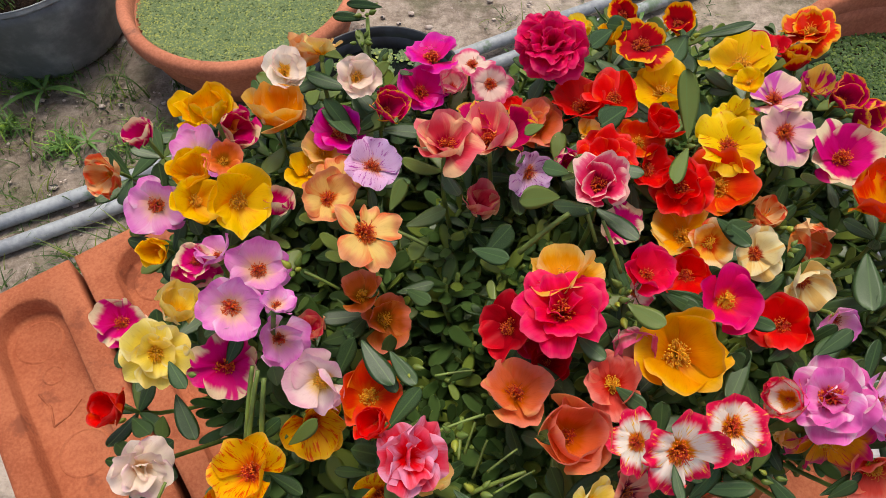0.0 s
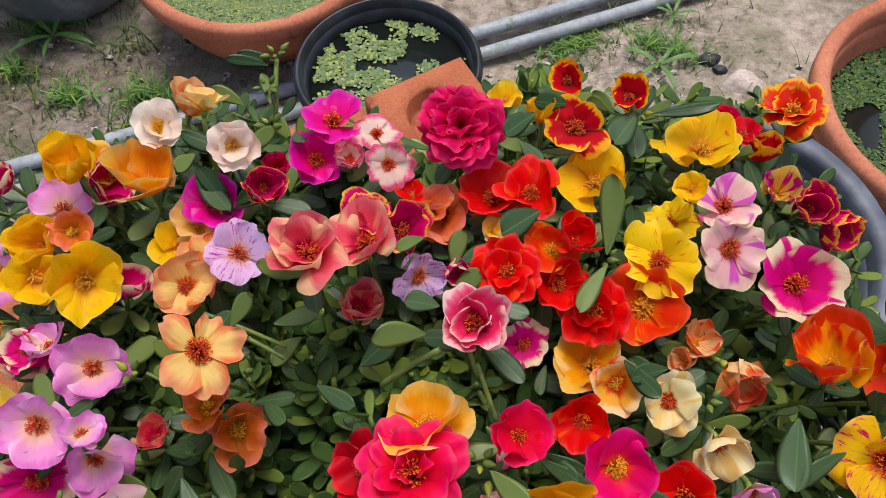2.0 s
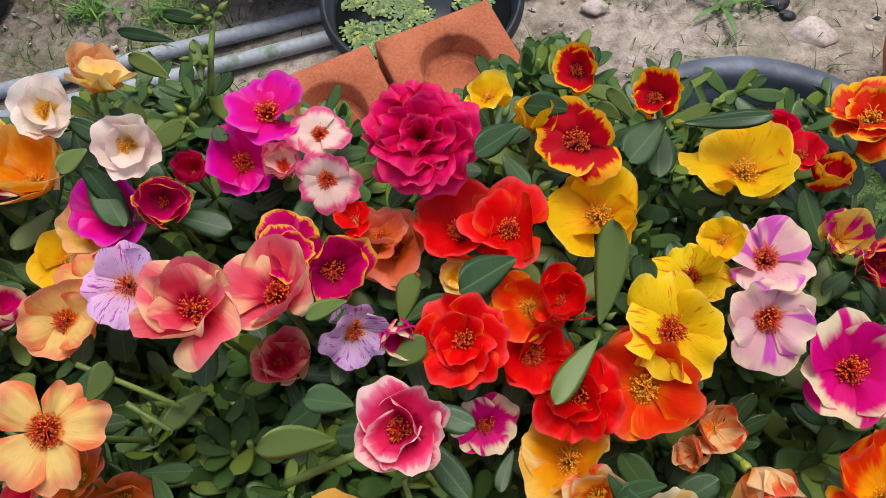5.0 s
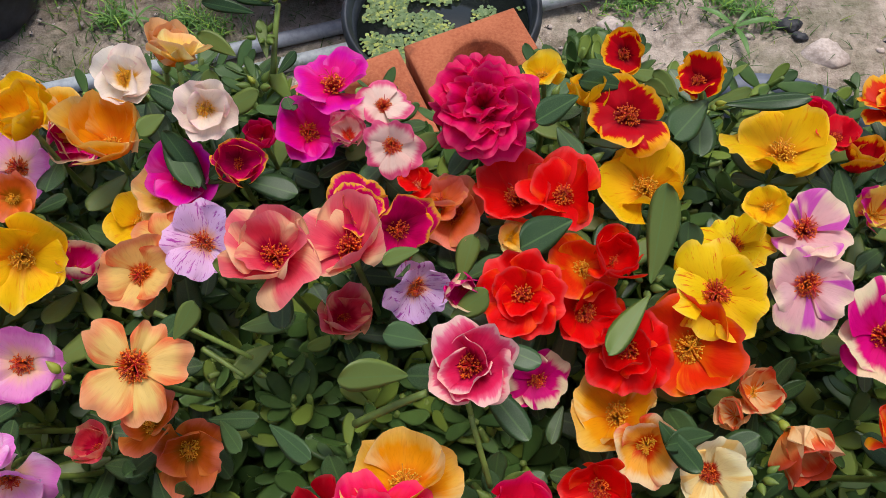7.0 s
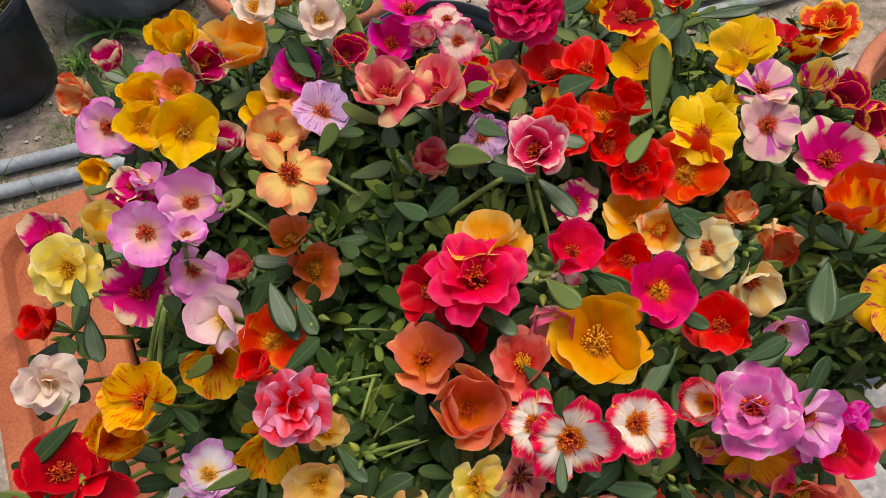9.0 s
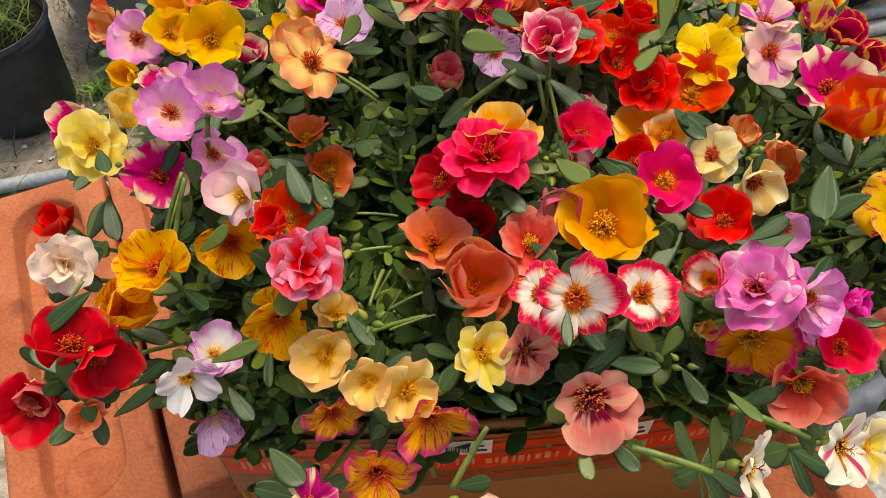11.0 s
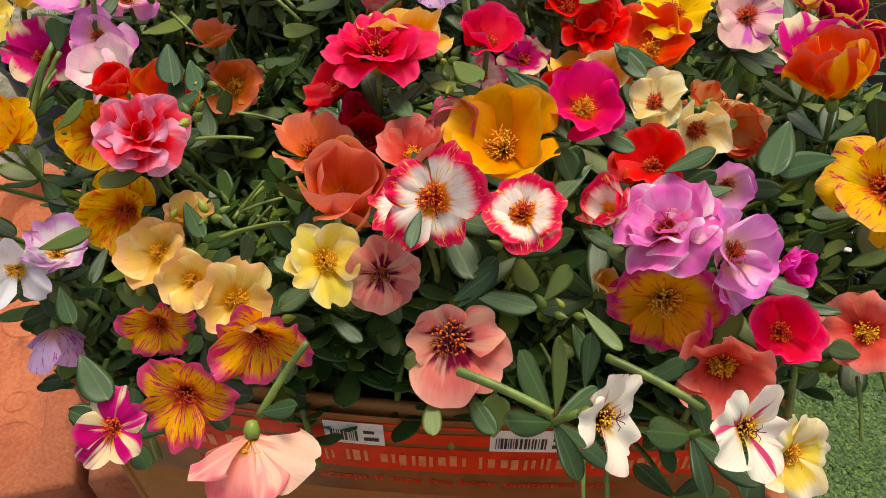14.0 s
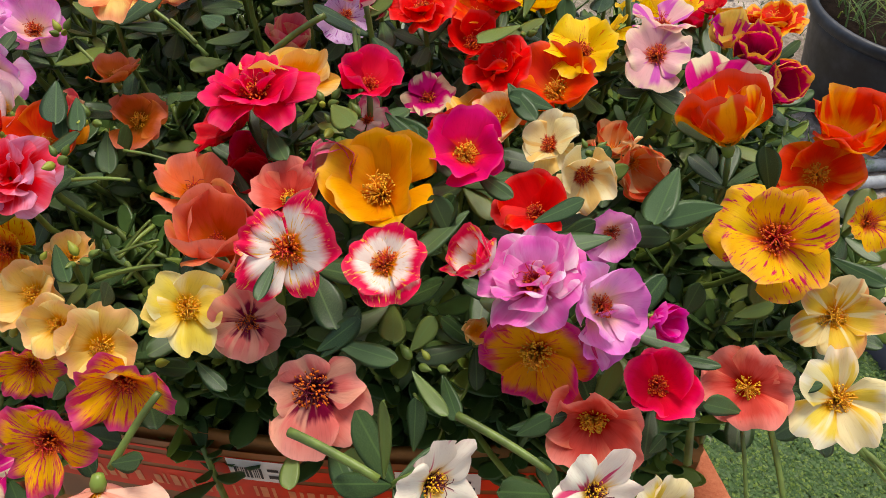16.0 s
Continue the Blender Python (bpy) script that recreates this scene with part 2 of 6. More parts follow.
PETALS = {
    "ember": petal_mat("ember", (0.98, 0.74, 0.12), (0.93, 0.27, 0.14), (0.93, 0.3, 0.17), (0.98, 0.68, 0.16), 0.3, "broad", v0=0.3, v1=0.55),
    "lilac": petal_mat("lilac", (0.98, 0.82, 0.7), (0.96, 0.66, 0.87), (0.92, 0.48, 0.83), (0.98, 0.82, 0.93), 0.35, "edge", v0=0.15, v1=0.6, v2=0.82),
    "gold": petal_mat("gold", (0.96, 0.62, 0.03), (0.99, 0.79, 0.06), (0.99, 0.81, 0.13), (0.97, 0.68, 0.03), 0.2, "fine"),
    "gold_stripe": petal_mat("gold_stripe", (0.9, 0.4, 0.06), (0.99, 0.76, 0.08), (0.98, 0.75, 0.1), (0.93, 0.36, 0.08), 0.45, "fine"),
    "cream": petal_mat("cream", (0.96, 0.78, 0.3), (0.98, 0.94, 0.86), (0.98, 0.93, 0.87), (0.97, 0.82, 0.8), 0.2, "edge", v0=0.2, v1=0.42),
    "shell": petal_mat("shell", (0.98, 0.84, 0.64), (0.99, 0.94, 0.86), (0.99, 0.92, 0.86), (0.97, 0.82, 0.86), 0.25, "edge"),
    "apricot": petal_mat("apricot", (0.96, 0.68, 0.12), (0.98, 0.82, 0.42), (0.98, 0.77, 0.5), (0.98, 0.9, 0.6), 0.6, "edge"),
    "cerise_cream": petal_mat("cerise_cream", (0.8, 0.06, 0.35), (0.88, 0.06, 0.5), (0.97, 0.88, 0.72), (0.88, 0.1, 0.52), 0.2, "broad", v2=0.69),
    "cerise_yellow": petal_mat("cerise_yellow", (0.6, 0.02, 0.25), (0.82, 0.05, 0.4), (0.9, 0.1, 0.45), (0.97, 0.72, 0.2), 0.35, "rim"),
    "magenta": petal_mat("magenta", (0.9, 0.16, 0.4), (0.93, 0.07, 0.55), (0.9, 0.16, 0.68), (0.95, 0.4, 0.75), 0.35, "edge"),
    "blush": petal_mat("blush", (0.88, 0.25, 0.2), (0.98, 0.86, 0.8), (0.93, 0.38, 0.56), None, v0=0.12, v1=0.3, v2=0.72),
    "crimson": petal_mat("crimson", (0.88, 0.06, 0.16), (0.92, 0.05, 0.24), (0.96, 0.16, 0.4), None),
    "flame": petal_mat("flame", (0.5, 0.01, 0.09), (0.78, 0.04, 0.12), (0.86, 0.1, 0.12), (0.98, 0.7, 0.08), 0.9, "rim"),
    "candy": petal_mat("candy", (0.88, 0.38, 0.4), (0.96, 0.76, 0.76), (0.98, 0.87, 0.76), (0.87, 0.4, 0.77), -0.1, "broad", v0=0.14, v1=0.4, v2=0.8),
    "lemon_red": petal_mat("lemon_red", (0.92, 0.36, 0.08), (0.99, 0.83, 0.1), (0.99, 0.85, 0.18), (0.93, 0.5, 0.08), 0.2, "fine", v0=0.1, v1=0.3),
    "coral_pink": petal_mat("coral_pink", (0.74, 0.04, 0.24), (0.94, 0.34, 0.42), (0.95, 0.46, 0.5), (0.98, 0.8, 0.62), 0.75, "edge", v0=0.2, v1=0.48),
    "rose": petal_mat("rose", (0.6, 0.02, 0.2), (0.93, 0.24, 0.44), (0.97, 0.5, 0.62), (0.98, 0.8, 0.76), 0.55, "rim", v0=0.22, v1=0.46),
    "lilac_vein": petal_mat("lilac_vein", (0.94, 0.7, 0.6), (0.93, 0.78, 0.92), (0.92, 0.76, 0.93), (0.72, 0.3, 0.7), 0.35),
    "scarlet": petal_mat("scarlet", (0.84, 0.08, 0.06), (0.93, 0.06, 0.07), (0.95, 0.16, 0.16), (0.96, 0.36, 0.2), 0.25, "edge"),
    "ruby": petal_mat("ruby", (0.6, 0.02, 0.08), (0.84, 0.04, 0.14), (0.92, 0.1, 0.18), None),
    "hot_pink": petal_mat("hot_pink", (0.94, 0.3, 0.2), (0.92, 0.07, 0.4), (0.93, 0.1, 0.5), None),
    "cerise": petal_mat("cerise", (0.7, 0.02, 0.18), (0.85, 0.03, 0.28), (0.92, 0.1, 0.42), None),
    "coral_red": petal_mat("coral_red", (0.78, 0.16, 0.12), (0.91, 0.36, 0.31), (0.95, 0.54, 0.48), (0.96, 0.58, 0.46), 0.4, "edge"),
    "vermilion": petal_mat("vermilion", (0.95, 0.42, 0.05), (0.93, 0.2, 0.07), (0.95, 0.3, 0.15), (0.98, 0.62, 0.14), 0.4, "edge"),
    "peach": petal_mat("peach", (0.9, 0.4, 0.14), (0.98, 0.83, 0.5), (0.96, 0.66, 0.45), (0.94, 0.5, 0.32), 0.6, "edge", v0=0.12, v1=0.34),
    "peach_red": petal_mat("peach_red", (0.95, 0.5, 0.2), (0.96, 0.7, 0.42), (0.92, 0.36, 0.22), (0.97, 0.82, 0.6), 0.4, "broad"),
    "butter": petal_mat("butter", (0.95, 0.72, 0.12), (0.98, 0.88, 0.36), (0.98, 0.89, 0.46), (0.98, 0.94, 0.72), 0.4, "edge"),
    "white_pink": petal_mat("white_pink", (0.95, 0.8, 0.5), (0.97, 0.87, 0.86), (0.95, 0.76, 0.82), None),
    "pink_red": petal_mat("pink_red", (0.9, 0.08, 0.1), (0.93, 0.16, 0.2), (0.94, 0.3, 0.4), (0.97, 0.68, 0.8), 0.9, "edge"),
    "terracotta_f": petal_mat("terracotta_f", (0.66, 0.4, 0.06), (0.88, 0.45, 0.2), (0.94, 0.52, 0.38), (0.96, 0.6, 0.3), 0.4, "edge"),
    "coral": petal_mat("coral", (0.86, 0.42, 0.06), (0.94, 0.48, 0.3), (0.95, 0.54, 0.43), (0.97, 0.66, 0.4), 0.4, "edge"),
    "white_red": petal_mat("white_red", (0.95, 0.6, 0.08), (0.98, 0.95, 0.9), (0.92, 0.06, 0.32), (0.97, 0.78, 0.3), 0.25, v0=0.22, v1=0.36, v2=0.66),
    "pink_double": petal_mat("pink_double", (0.9, 0.2, 0.4), (0.96, 0.6, 0.84), (0.94, 0.44, 0.76), (0.98, 0.9, 0.93), 0.5, "edge"),
    "cream_red": petal_mat("cream_red", (0.72, 0.2, 0.14), (0.98, 0.91, 0.66), (0.98, 0.93, 0.74), (0.97, 0.82, 0.5), 0.15, "broad", v0=0.16, v1=0.3),
    "salmon": petal_mat("salmon", (0.5, 0.03, 0.2), (0.93, 0.5, 0.46), (0.94, 0.6, 0.54), (0.94, 0.66, 0.56), 0.25, "broad", v0=0.36, v1=0.5),
    "sunset": petal_mat("sunset", (0.92, 0.42, 0.05), (0.98, 0.73, 0.1), (0.86, 0.18, 0.5), (0.88, 0.24, 0.4), 0.55, "fine", v2=0.8),
    "sunset_yellow": petal_mat("sunset_yellow", (0.9, 0.36, 0.06), (0.98, 0.77, 0.08), (0.97, 0.72, 0.16), (0.84, 0.16, 0.38), 0.4, "fine"),
    "cream_magenta": petal_mat("cream_magenta", (0.95, 0.7, 0.2), (0.97, 0.9, 0.7), (0.96, 0.88, 0.72), (0.84, 0.16, 0.5), 0.55, "broad"),
    "pink_drop": petal_mat("pink_drop", (0.95, 0.66, 0.56), (0.96, 0.66, 0.62), (0.94, 0.5, 0.54), (0.97, 0.8, 0.7), 0.2, "broad"),
    "white_stripe": petal_mat("white_stripe", (0.97, 0.82, 0.4), (0.98, 0.96, 0.88), (0.98, 0.95, 0.87), (0.84, 0.3, 0.46), -0.2, "broad"),
    "white": petal_mat("white", (0.97, 0.88, 0.4), (0.96, 0.95, 0.95), (0.95, 0.94, 0.96), None, v0=0.1, v1=0.26),
    "lemon_pink": petal_mat("lemon_pink", (0.94, 0.62, 0.12), (0.97, 0.8, 0.3), (0.96, 0.7, 0.46), (0.98, 0.9, 0.66), 0.4, "broad"),
    "sunset_rim": petal_mat("sunset_rim", (0.86, 0.34, 0.06), (0.96, 0.66, 0.14), (0.86, 0.12, 0.5), (0.9, 0.36, 0.3), 0.35, "fine", v0=0.1, v1=0.3, v2=0.74),
    "magenta_lemon": petal_mat("magenta_lemon", (0.9, 0.5, 0.1), (0.86, 0.1, 0.56), (0.84, 0.14, 0.6), (0.97, 0.84, 0.4), 0.45, "broad"),
    "amber": petal_mat("amber", (0.94, 0.52, 0.04), (0.97, 0.66, 0.12), (0.98, 0.78, 0.34), (0.98, 0.88, 0.6), 0.45, "edge"),
    "goldmain": petal_mat("goldmain", (0.93, 0.52, 0.03), (0.96, 0.65, 0.05), (0.97, 0.72, 0.14), None),
    "lemon": petal_mat("lemon", (0.97, 0.66, 0.05), (0.98, 0.8, 0.08), (0.98, 0.86, 0.3), None),
    "peach_back": petal_mat("peach_back", (0.96, 0.62, 0.22), (0.96, 0.68, 0.36), (0.97, 0.76, 0.52), (0.98, 0.88, 0.7), 0.4, "edge"),
    "peach_cream": petal_mat("peach_cream", (0.9, 0.26, 0.08), (0.97, 0.72, 0.28), (0.98, 0.88, 0.66), (0.92, 0.3, 0.2), 0.25, "edge"),
    "flame_orange": petal_mat("flame_orange", (0.76, 0.08, 0.09), (0.9, 0.24, 0.17), (0.92, 0.28, 0.17), (0.97, 0.7, 0.14), 0.6, "rim"),
    "white_lilac": petal_mat("white_lilac", (0.97, 0.9, 0.7), (0.96, 0.93, 0.96), (0.9, 0.66, 0.88), (0.86, 0.5, 0.82), 0.3, "edge"),
    "lemon_white": petal_mat("lemon_white", (0.94, 0.66, 0.08), (0.97, 0.86, 0.36), (0.98, 0.94, 0.8), (0.97, 0.92, 0.7), 0.35, "broad"),
}
WORDS = {
    "ember": "orange-red flowers flushed yellow", "lilac": "soft lilac-pink flowers", "gold": "golden yellow flowers",
    "gold_stripe": "golden flowers striped orange-red", "cream": "cream and peach cup flowers", "shell": "pale shell-pink double flowers",
    "apricot": "apricot yellow flowers", "cerise_cream": "magenta flowers splashed with cream", "cerise_yellow": "crimson flowers edged in yellow",
    "magenta": "bright magenta flowers", "blush": "white flowers with pink tips", "crimson": "crimson-pink double flowers",
    "flame": "dark red flowers edged in yellow", "candy": "pink flowers streaked with cream", "lemon_red": "lemon yellow flowers with red veins",
    "coral_pink": "coral-pink cup flowers", "rose": "deep rose-pink cup flowers", "lilac_vein": "pale lilac flowers with purple veins",
    "scarlet": "bright scarlet flowers", "coral_red": "coral-red flowers with orange hearts", "cerise": "a cerise carnation-like double flower", "hot_pink": "hot pink flowers with orange hearts", "ruby": "deep ruby-red cup flowers", "vermilion": "vermilion orange flowers", "peach": "peach and yellow star flowers",
    "peach_red": "peach flowers with red tips", "butter": "butter-yellow flowers", "white_pink": "white flowers flushed pink",
    "pink_red": "pink and red double flowers", "terracotta_f": "brownish orange flowers", "coral": "coral-orange flowers",
    "white_red": "white flowers with pink-red tips", "pink_double": "orchid-pink double flowers", "cream_red": "cream flowers with red centres",
    "salmon": "salmon-pink flowers with dark centres", "sunset": "orange flowers streaked with magenta", "sunset_yellow": "yellow flowers streaked with magenta",
    "magenta_lemon": "magenta flowers striped lemon yellow", "sunset_rim": "orange flowers with broad magenta edges", "amber": "amber yellow cup flowers", "goldmain": "deep golden yellow bowl flowers", "lemon": "small lemon yellow flowers", "peach_back": "soft peach flowers", "peach_cream": "cream and orange flowers",
    "flame_orange": "orange-red ruffled flowers edged yellow", "white_lilac": "white flowers flushed lilac",
    "cream_magenta": "cream flowers striped magenta", "pink_drop": "pale pink nodding flowers", "white_stripe": "ivory flowers with red stripes",
    "white": "pure white flowers", "lemon_pink": "lemon flowers flushed pink", "lemon_white": "white and lemon flowers",
}
RED_THROAT = {"ruby", "candy", "cream_magenta", "pink_double", "gold_stripe", "cream_red", "lilac", "cerise_cream", "cerise_yellow", "blush", "flame", "coral_pink", "rose", "white_red", "salmon", "lilac_vein", "lemon_red", "sunset", "sunset_yellow", "peach", "crimson", "scarlet", "magenta", "coral"}


# ---- building blocks ----
def mesh_of(name, bm, *mats):
    for f in bm.faces:
        f.smooth = True
    me = bpy.data.meshes.new(name)
    bm.to_mesh(me)
    bm.free()
    for mt in mats:
        me.materials.append(mt)
    return me


def part(name, data, parent=None, label="", at=None):
    """One mesh object under a thing, a part or at top level; data: a mesh."""
    ob = new(name, data)
    if parent is not None:
        ob.parent = parent
    if at is not None:
        ob.matrix_local = at
    return tagged(ob, label)


def thing(name, label, category, group="", at=None, kind=""):
    ob = new(name)
    ob.empty_display_size = 0.02
    if at is not None:
        ob.matrix_local = at
    return tagged(ob, label, category, group, kind)


def lathe(profile, seg=48, mat=0, bm=None, wob=0.0):
    """A turned body from (radius, height) pairs; the last pair may close on the axis."""
    bm = bm or bmesh.new()
    rings = []
    for r, z in profile:
        if r < 1e-5:
            rings.append([bm.verts.new((0, 0, z))])
        else:
            rings.append([bm.verts.new(((r + wob * math.sin(3 * a + z * 20)) * math.cos(a), (r + wob * math.sin(3 * a + z * 20)) * math.sin(a), z)) for a in (2 * math.pi * k / seg for k in range(seg))])
    for p, q in zip(rings, rings[1:]):
        for k in range(seg):
            j = (k + 1) % seg
            if len(p) == 1 and len(q) == 1:
                continue
            if len(q) == 1:
                f = bm.faces.new((p[k], p[j], q[0]))
            elif len(p) == 1:
                f = bm.faces.new((p[0], q[j], q[k]))
            else:
                f = bm.faces.new((p[k], p[j], q[j], q[k]))
            f.material_index = mat
    return bm


def tube(bm, pts, r0, r1, seg=7, mat=0):
    """A tapered tube through points."""
    rings, n = [], len(pts)
    for i, p in enumerate(pts):
        d = (Vector(pts[min(i + 1, n - 1)]) - Vector(pts[max(i - 1, 0)])).normalized()
        q = d.to_track_quat("Z", "Y")
        r = r0 + (r1 - r0) * i / (n - 1)
        rings.append([bm.verts.new(Vector(p) + q @ Vector((r * math.cos(2 * math.pi * k / seg), r * math.sin(2 * math.pi * k / seg), 0))) for k in range(seg)])
    for a, b in zip(rings, rings[1:]):
        for k in range(seg):
            bm.faces.new((a[k], a[(k + 1) % seg], b[(k + 1) % seg], b[k])).material_index = mat
    for ring, flip in ((rings[0], True), (rings[-1], False)):
        f = bm.faces.new(ring[::-1] if flip else ring)
        f.material_index = mat
    return bm


def slab(bm, x0, x1, y0, y1, z0, z1, mat=0, bev=0.0):
    vs = [bm.verts.new((x, y, z)) for z in (z0, z1) for y in (y0, y1) for x in (x0, x1)]
    fs = [bm.faces.new([vs[i] for i in ids]) for ids in ((0, 2, 3, 1), (4, 5, 7, 6), (0, 1, 5, 4), (1, 3, 7, 5), (3, 2, 6, 7), (2, 0, 4, 6))]
    for f in fs:
        f.material_index = mat
    if bev:
        bmesh.ops.bevel(bm, geom=list({e for f in fs for e in f.edges}), offset=bev, segments=2, affect="EDGES", profile=0.6)
    return bm


def bez(a, b, c, d, n=8):
    out = []
    for i in range(n + 1):
        t = i / n
        out.append(a * (1 - t) ** 3 + b * 3 * t * (1 - t) ** 2 + c * 3 * t * t * (1 - t) + d * t**3)
    return out


# ---- ground ----
def ground():
    n, bm = 90, bmesh.new()
    grid = []
    for i in range(n + 1):
        row = []
        for j in range(n + 1):
            a, b = (2 * i / n - 1), (2 * j / n - 1)
            x, y = 0.2 + 2.6 * a + 57 * a**7, 1.4 + 2.6 * b + 57 * b**7
            h = 0.02 * noise.noise(Vector((x * 1.7, y * 1.7, 3))) + 0.012 * noise.noise(Vector((x * 6, y * 6, 1)))
            row.append(bm.verts.new((x, y, h - 0.008)))
        grid.append(row)
    for i in range(n):
        for j in range(n):
            bm.faces.new((grid[i][j], grid[i + 1][j], grid[i + 1][j + 1], grid[i][j + 1]))
    return tagged(new("ground", mesh_of("ground", bm, M_SAND)), "sandy garden ground with sparse grass and pebbles", "ground", kind="structure")


ground()


def concrete_pad():
    bm = slab(bmesh.new(), 0.5, 1.4, -0.5, 0.76, -0.05, 0.022, 0, 0.012)
    return tagged(new("pavement", mesh_of("pavement", bm, M_CONCRETE)), "worn grey concrete pad on the ground", "paving", kind="structure")


concrete_pad()


def blade(bm, base, d, length, width, mat=0):
    """A grass blade, folded and bent."""
    side = d.cross(Vector((0, 0, 1)))
    side = side.normalized() if side.length > 1e-3 else Vector((1, 0, 0))
    prev = None
    for k in range(5):
        s = k / 4
        c = base + Vector((0, 0, 1)) * length * (s - 0.35 * s * s) + d * length * (0.25 * s + 0.65 * s * s)
        w = width * (1 - s) ** 0.7 * 0.5 + 0.0003
        ring = [bm.verts.new(c - side * w), bm.verts.new(c + Vector((0, 0, -0.3 * w))), bm.verts.new(c + side * w)]
        if prev:
            for q in (0, 1):
                bm.faces.new((prev[q], prev[q + 1], ring[q + 1], ring[q])).material_index = mat
        prev = ring


def grass_field():
    rng, bm = random.Random(4), bmesh.new()
    for _ in range(2200):
        x, y = rng.uniform(-2.2, 2.2), rng.uniform(0.55, 3.4)
        if noise.noise(Vector((x * 1.6, y * 1.6, 9))) + rng.uniform(-0.25, 0.2) + (0.16 if x < -0.6 or y > 2.0 else 0) < -0.04:
            continue
        for _ in range(rng.randint(5, 11)):
            a = rng.uniform(0, 6.28)
            b = Vector((x + rng.gauss(0, 0.025), y + rng.gauss(0, 0.025), -0.012))
            blade(bm, b, Vector((math.cos(a), math.sin(a), 0)), rng.uniform(0.012, 0.05) * (1.5 if rng.random() < 0.15 else 1), rng.uniform(0.0018, 0.0038))
    return tagged(new("grass", mesh_of("grass", bm, M_GRASS)), "sparse short grass tufts growing in the sand", "grass", kind="stuff")


grass_field()


def pebbles():
    rng, bm = random.Random(8), bmesh.new()
    for k in range(2200):
        x, y = rng.uniform(-1.6, 1.9), rng.uniform(0.8, 2.9)
        r = 0.0025 + 0.009 * rng.random() ** 3
        res = bmesh.ops.create_icosphere(bm, subdivisions=1, radius=r)
        for v in res["verts"]:
            v.co = Vector((v.co.x * rng.uniform(0.8, 1.5), v.co.y, v.co.z * 0.45)) + Vector((x, y, -0.003)) + Vector((rng.gauss(0, r * 0.1), rng.gauss(0, r * 0.1), 0))
        for f in {f for v in res["verts"] for f in v.link_faces}:
            f.material_index = 1 if rng.random() < 0.1 else 0
    return tagged(new("gravel", mesh_of("gravel", bm, M_STONE, M_DARKSTONE)), "scattered pale pebbles and grit on the sand", "gravel", kind="stuff")


pebbles()


def stone(at, r, mat, label, seed):
    bm = bmesh.new()
    bmesh.ops.create_icosphere(bm, subdivisions=3, radius=1)
    for v in bm.verts:
        v.co *= 1 + 0.35 * noise.noise(v.co * 1.3 + Vector((seed, 0, 0))) + 0.1 * noise.noise(v.co * 4)
        v.co = Vector((v.co.x * r * 1.3, v.co.y * r, v.co.z * r * 0.55))
    ob = tagged(new("stone", mesh_of("stone", bm, mat)), label, "stone")
    ob.location = at
    return ob


stone((0.63, 1.42, 0.0), 0.036, M_STONE, "flat pale stone half buried in sand", 2)
stone((0.55, 1.49, 0.006), 0.02, M_DARKSTONE, "small dark stone lying on the sand", 5)
stone((0.575, 1.46, 0.006), 0.013, M_DARKSTONE, "small dark stone lying on the sand", 7)
stone((0.16, 1.43, 0.005), 0.022, M_STONE, "flat pale stone half buried in sand", 11)


def weed(at, size, n, seed):
    """A broad-leaved weed: a rosette of pointed leaves."""
    rng = random.Random(seed)
    t = thing("weed", "small bright green broad-leaved weed in the sand", "weed", "weeds", Matrix.Translation(at))
    for k in range(n):
        a = 2 * math.pi * k / n + rng.uniform(-0.3, 0.3)
        d, bm, L = Vector((math.cos(a), math.sin(a), 0)), bmesh.new(), size * rng.uniform(0.7, 1.1)
        side, prev = Vector((-d.y, d.x, 0)), None
        for i in range(7):
            s = i / 6
            c = d * L * s + Vector((0, 0, 0.01 + L * (0.55 * s - 0.5 * s * s)))
            w = L * 0.07 * math.sin(math.pi * min(1, 0.08 + s * 0.92)) ** 0.8
            ring = [bm.verts.new(c - side * w + Vector((0, 0, w * 0.3))), bm.verts.new(c), bm.verts.new(c + side * w + Vector((0, 0, w * 0.3)))]
            if prev:
                for q in (0, 1):
                    bm.faces.new((prev[q], prev[q + 1], ring[q + 1], ring[q]))
            prev = ring
        part("leaf", mesh_of("weed_leaf", bm, M_WEED), t)
    bm = tube(bmesh.new(), [Vector((0, 0, -0.02)), Vector((0, 0, 0)), Vector((0, 0, 0.02))], 0.004, 0.002)
    part("stem", mesh_of("weed_stem", bm, M_STEM), t)


weed((-1.09, 1.45, 0), 0.12, 5, 1)
weed((0.43, 1.46, 0), 0.1, 5, 2)
weed((-0.93, 1.27, 0), 0.06, 6, 3)
weed((0.47, 1.63, 0), 0.07, 6, 5)


# ---- pipes, pots and tubs ----
def pipe(a, b, label):
    a, b = Vector(a), Vector(b)
    pts = [a + (b - a) * (k / 24) + Vector((0, 0, 0.003 * math.sin(k * 0.9))) + Vector((0.004 * math.sin(k * 0.5), 0.006 * math.sin(k * 0.35), 0)) for k in range(25)]
    bm = tube(bmesh.new(), pts, 0.017, 0.017, 18)
    t = tagged(new("water_pipe", mesh_of("water_pipe", bm, M_PVC)), label, "pipe", "pipes on the ground")
    return t


pipe((-3.2, 0.02, 0.018), (1.7, 2.34, 0.018), "weathered grey plastic water pipe lying on sand")
pipe((-3.2, -0.07, 0.018), (1.7, 2.27, 0.018), "weathered grey plastic water pipe lying on sand")


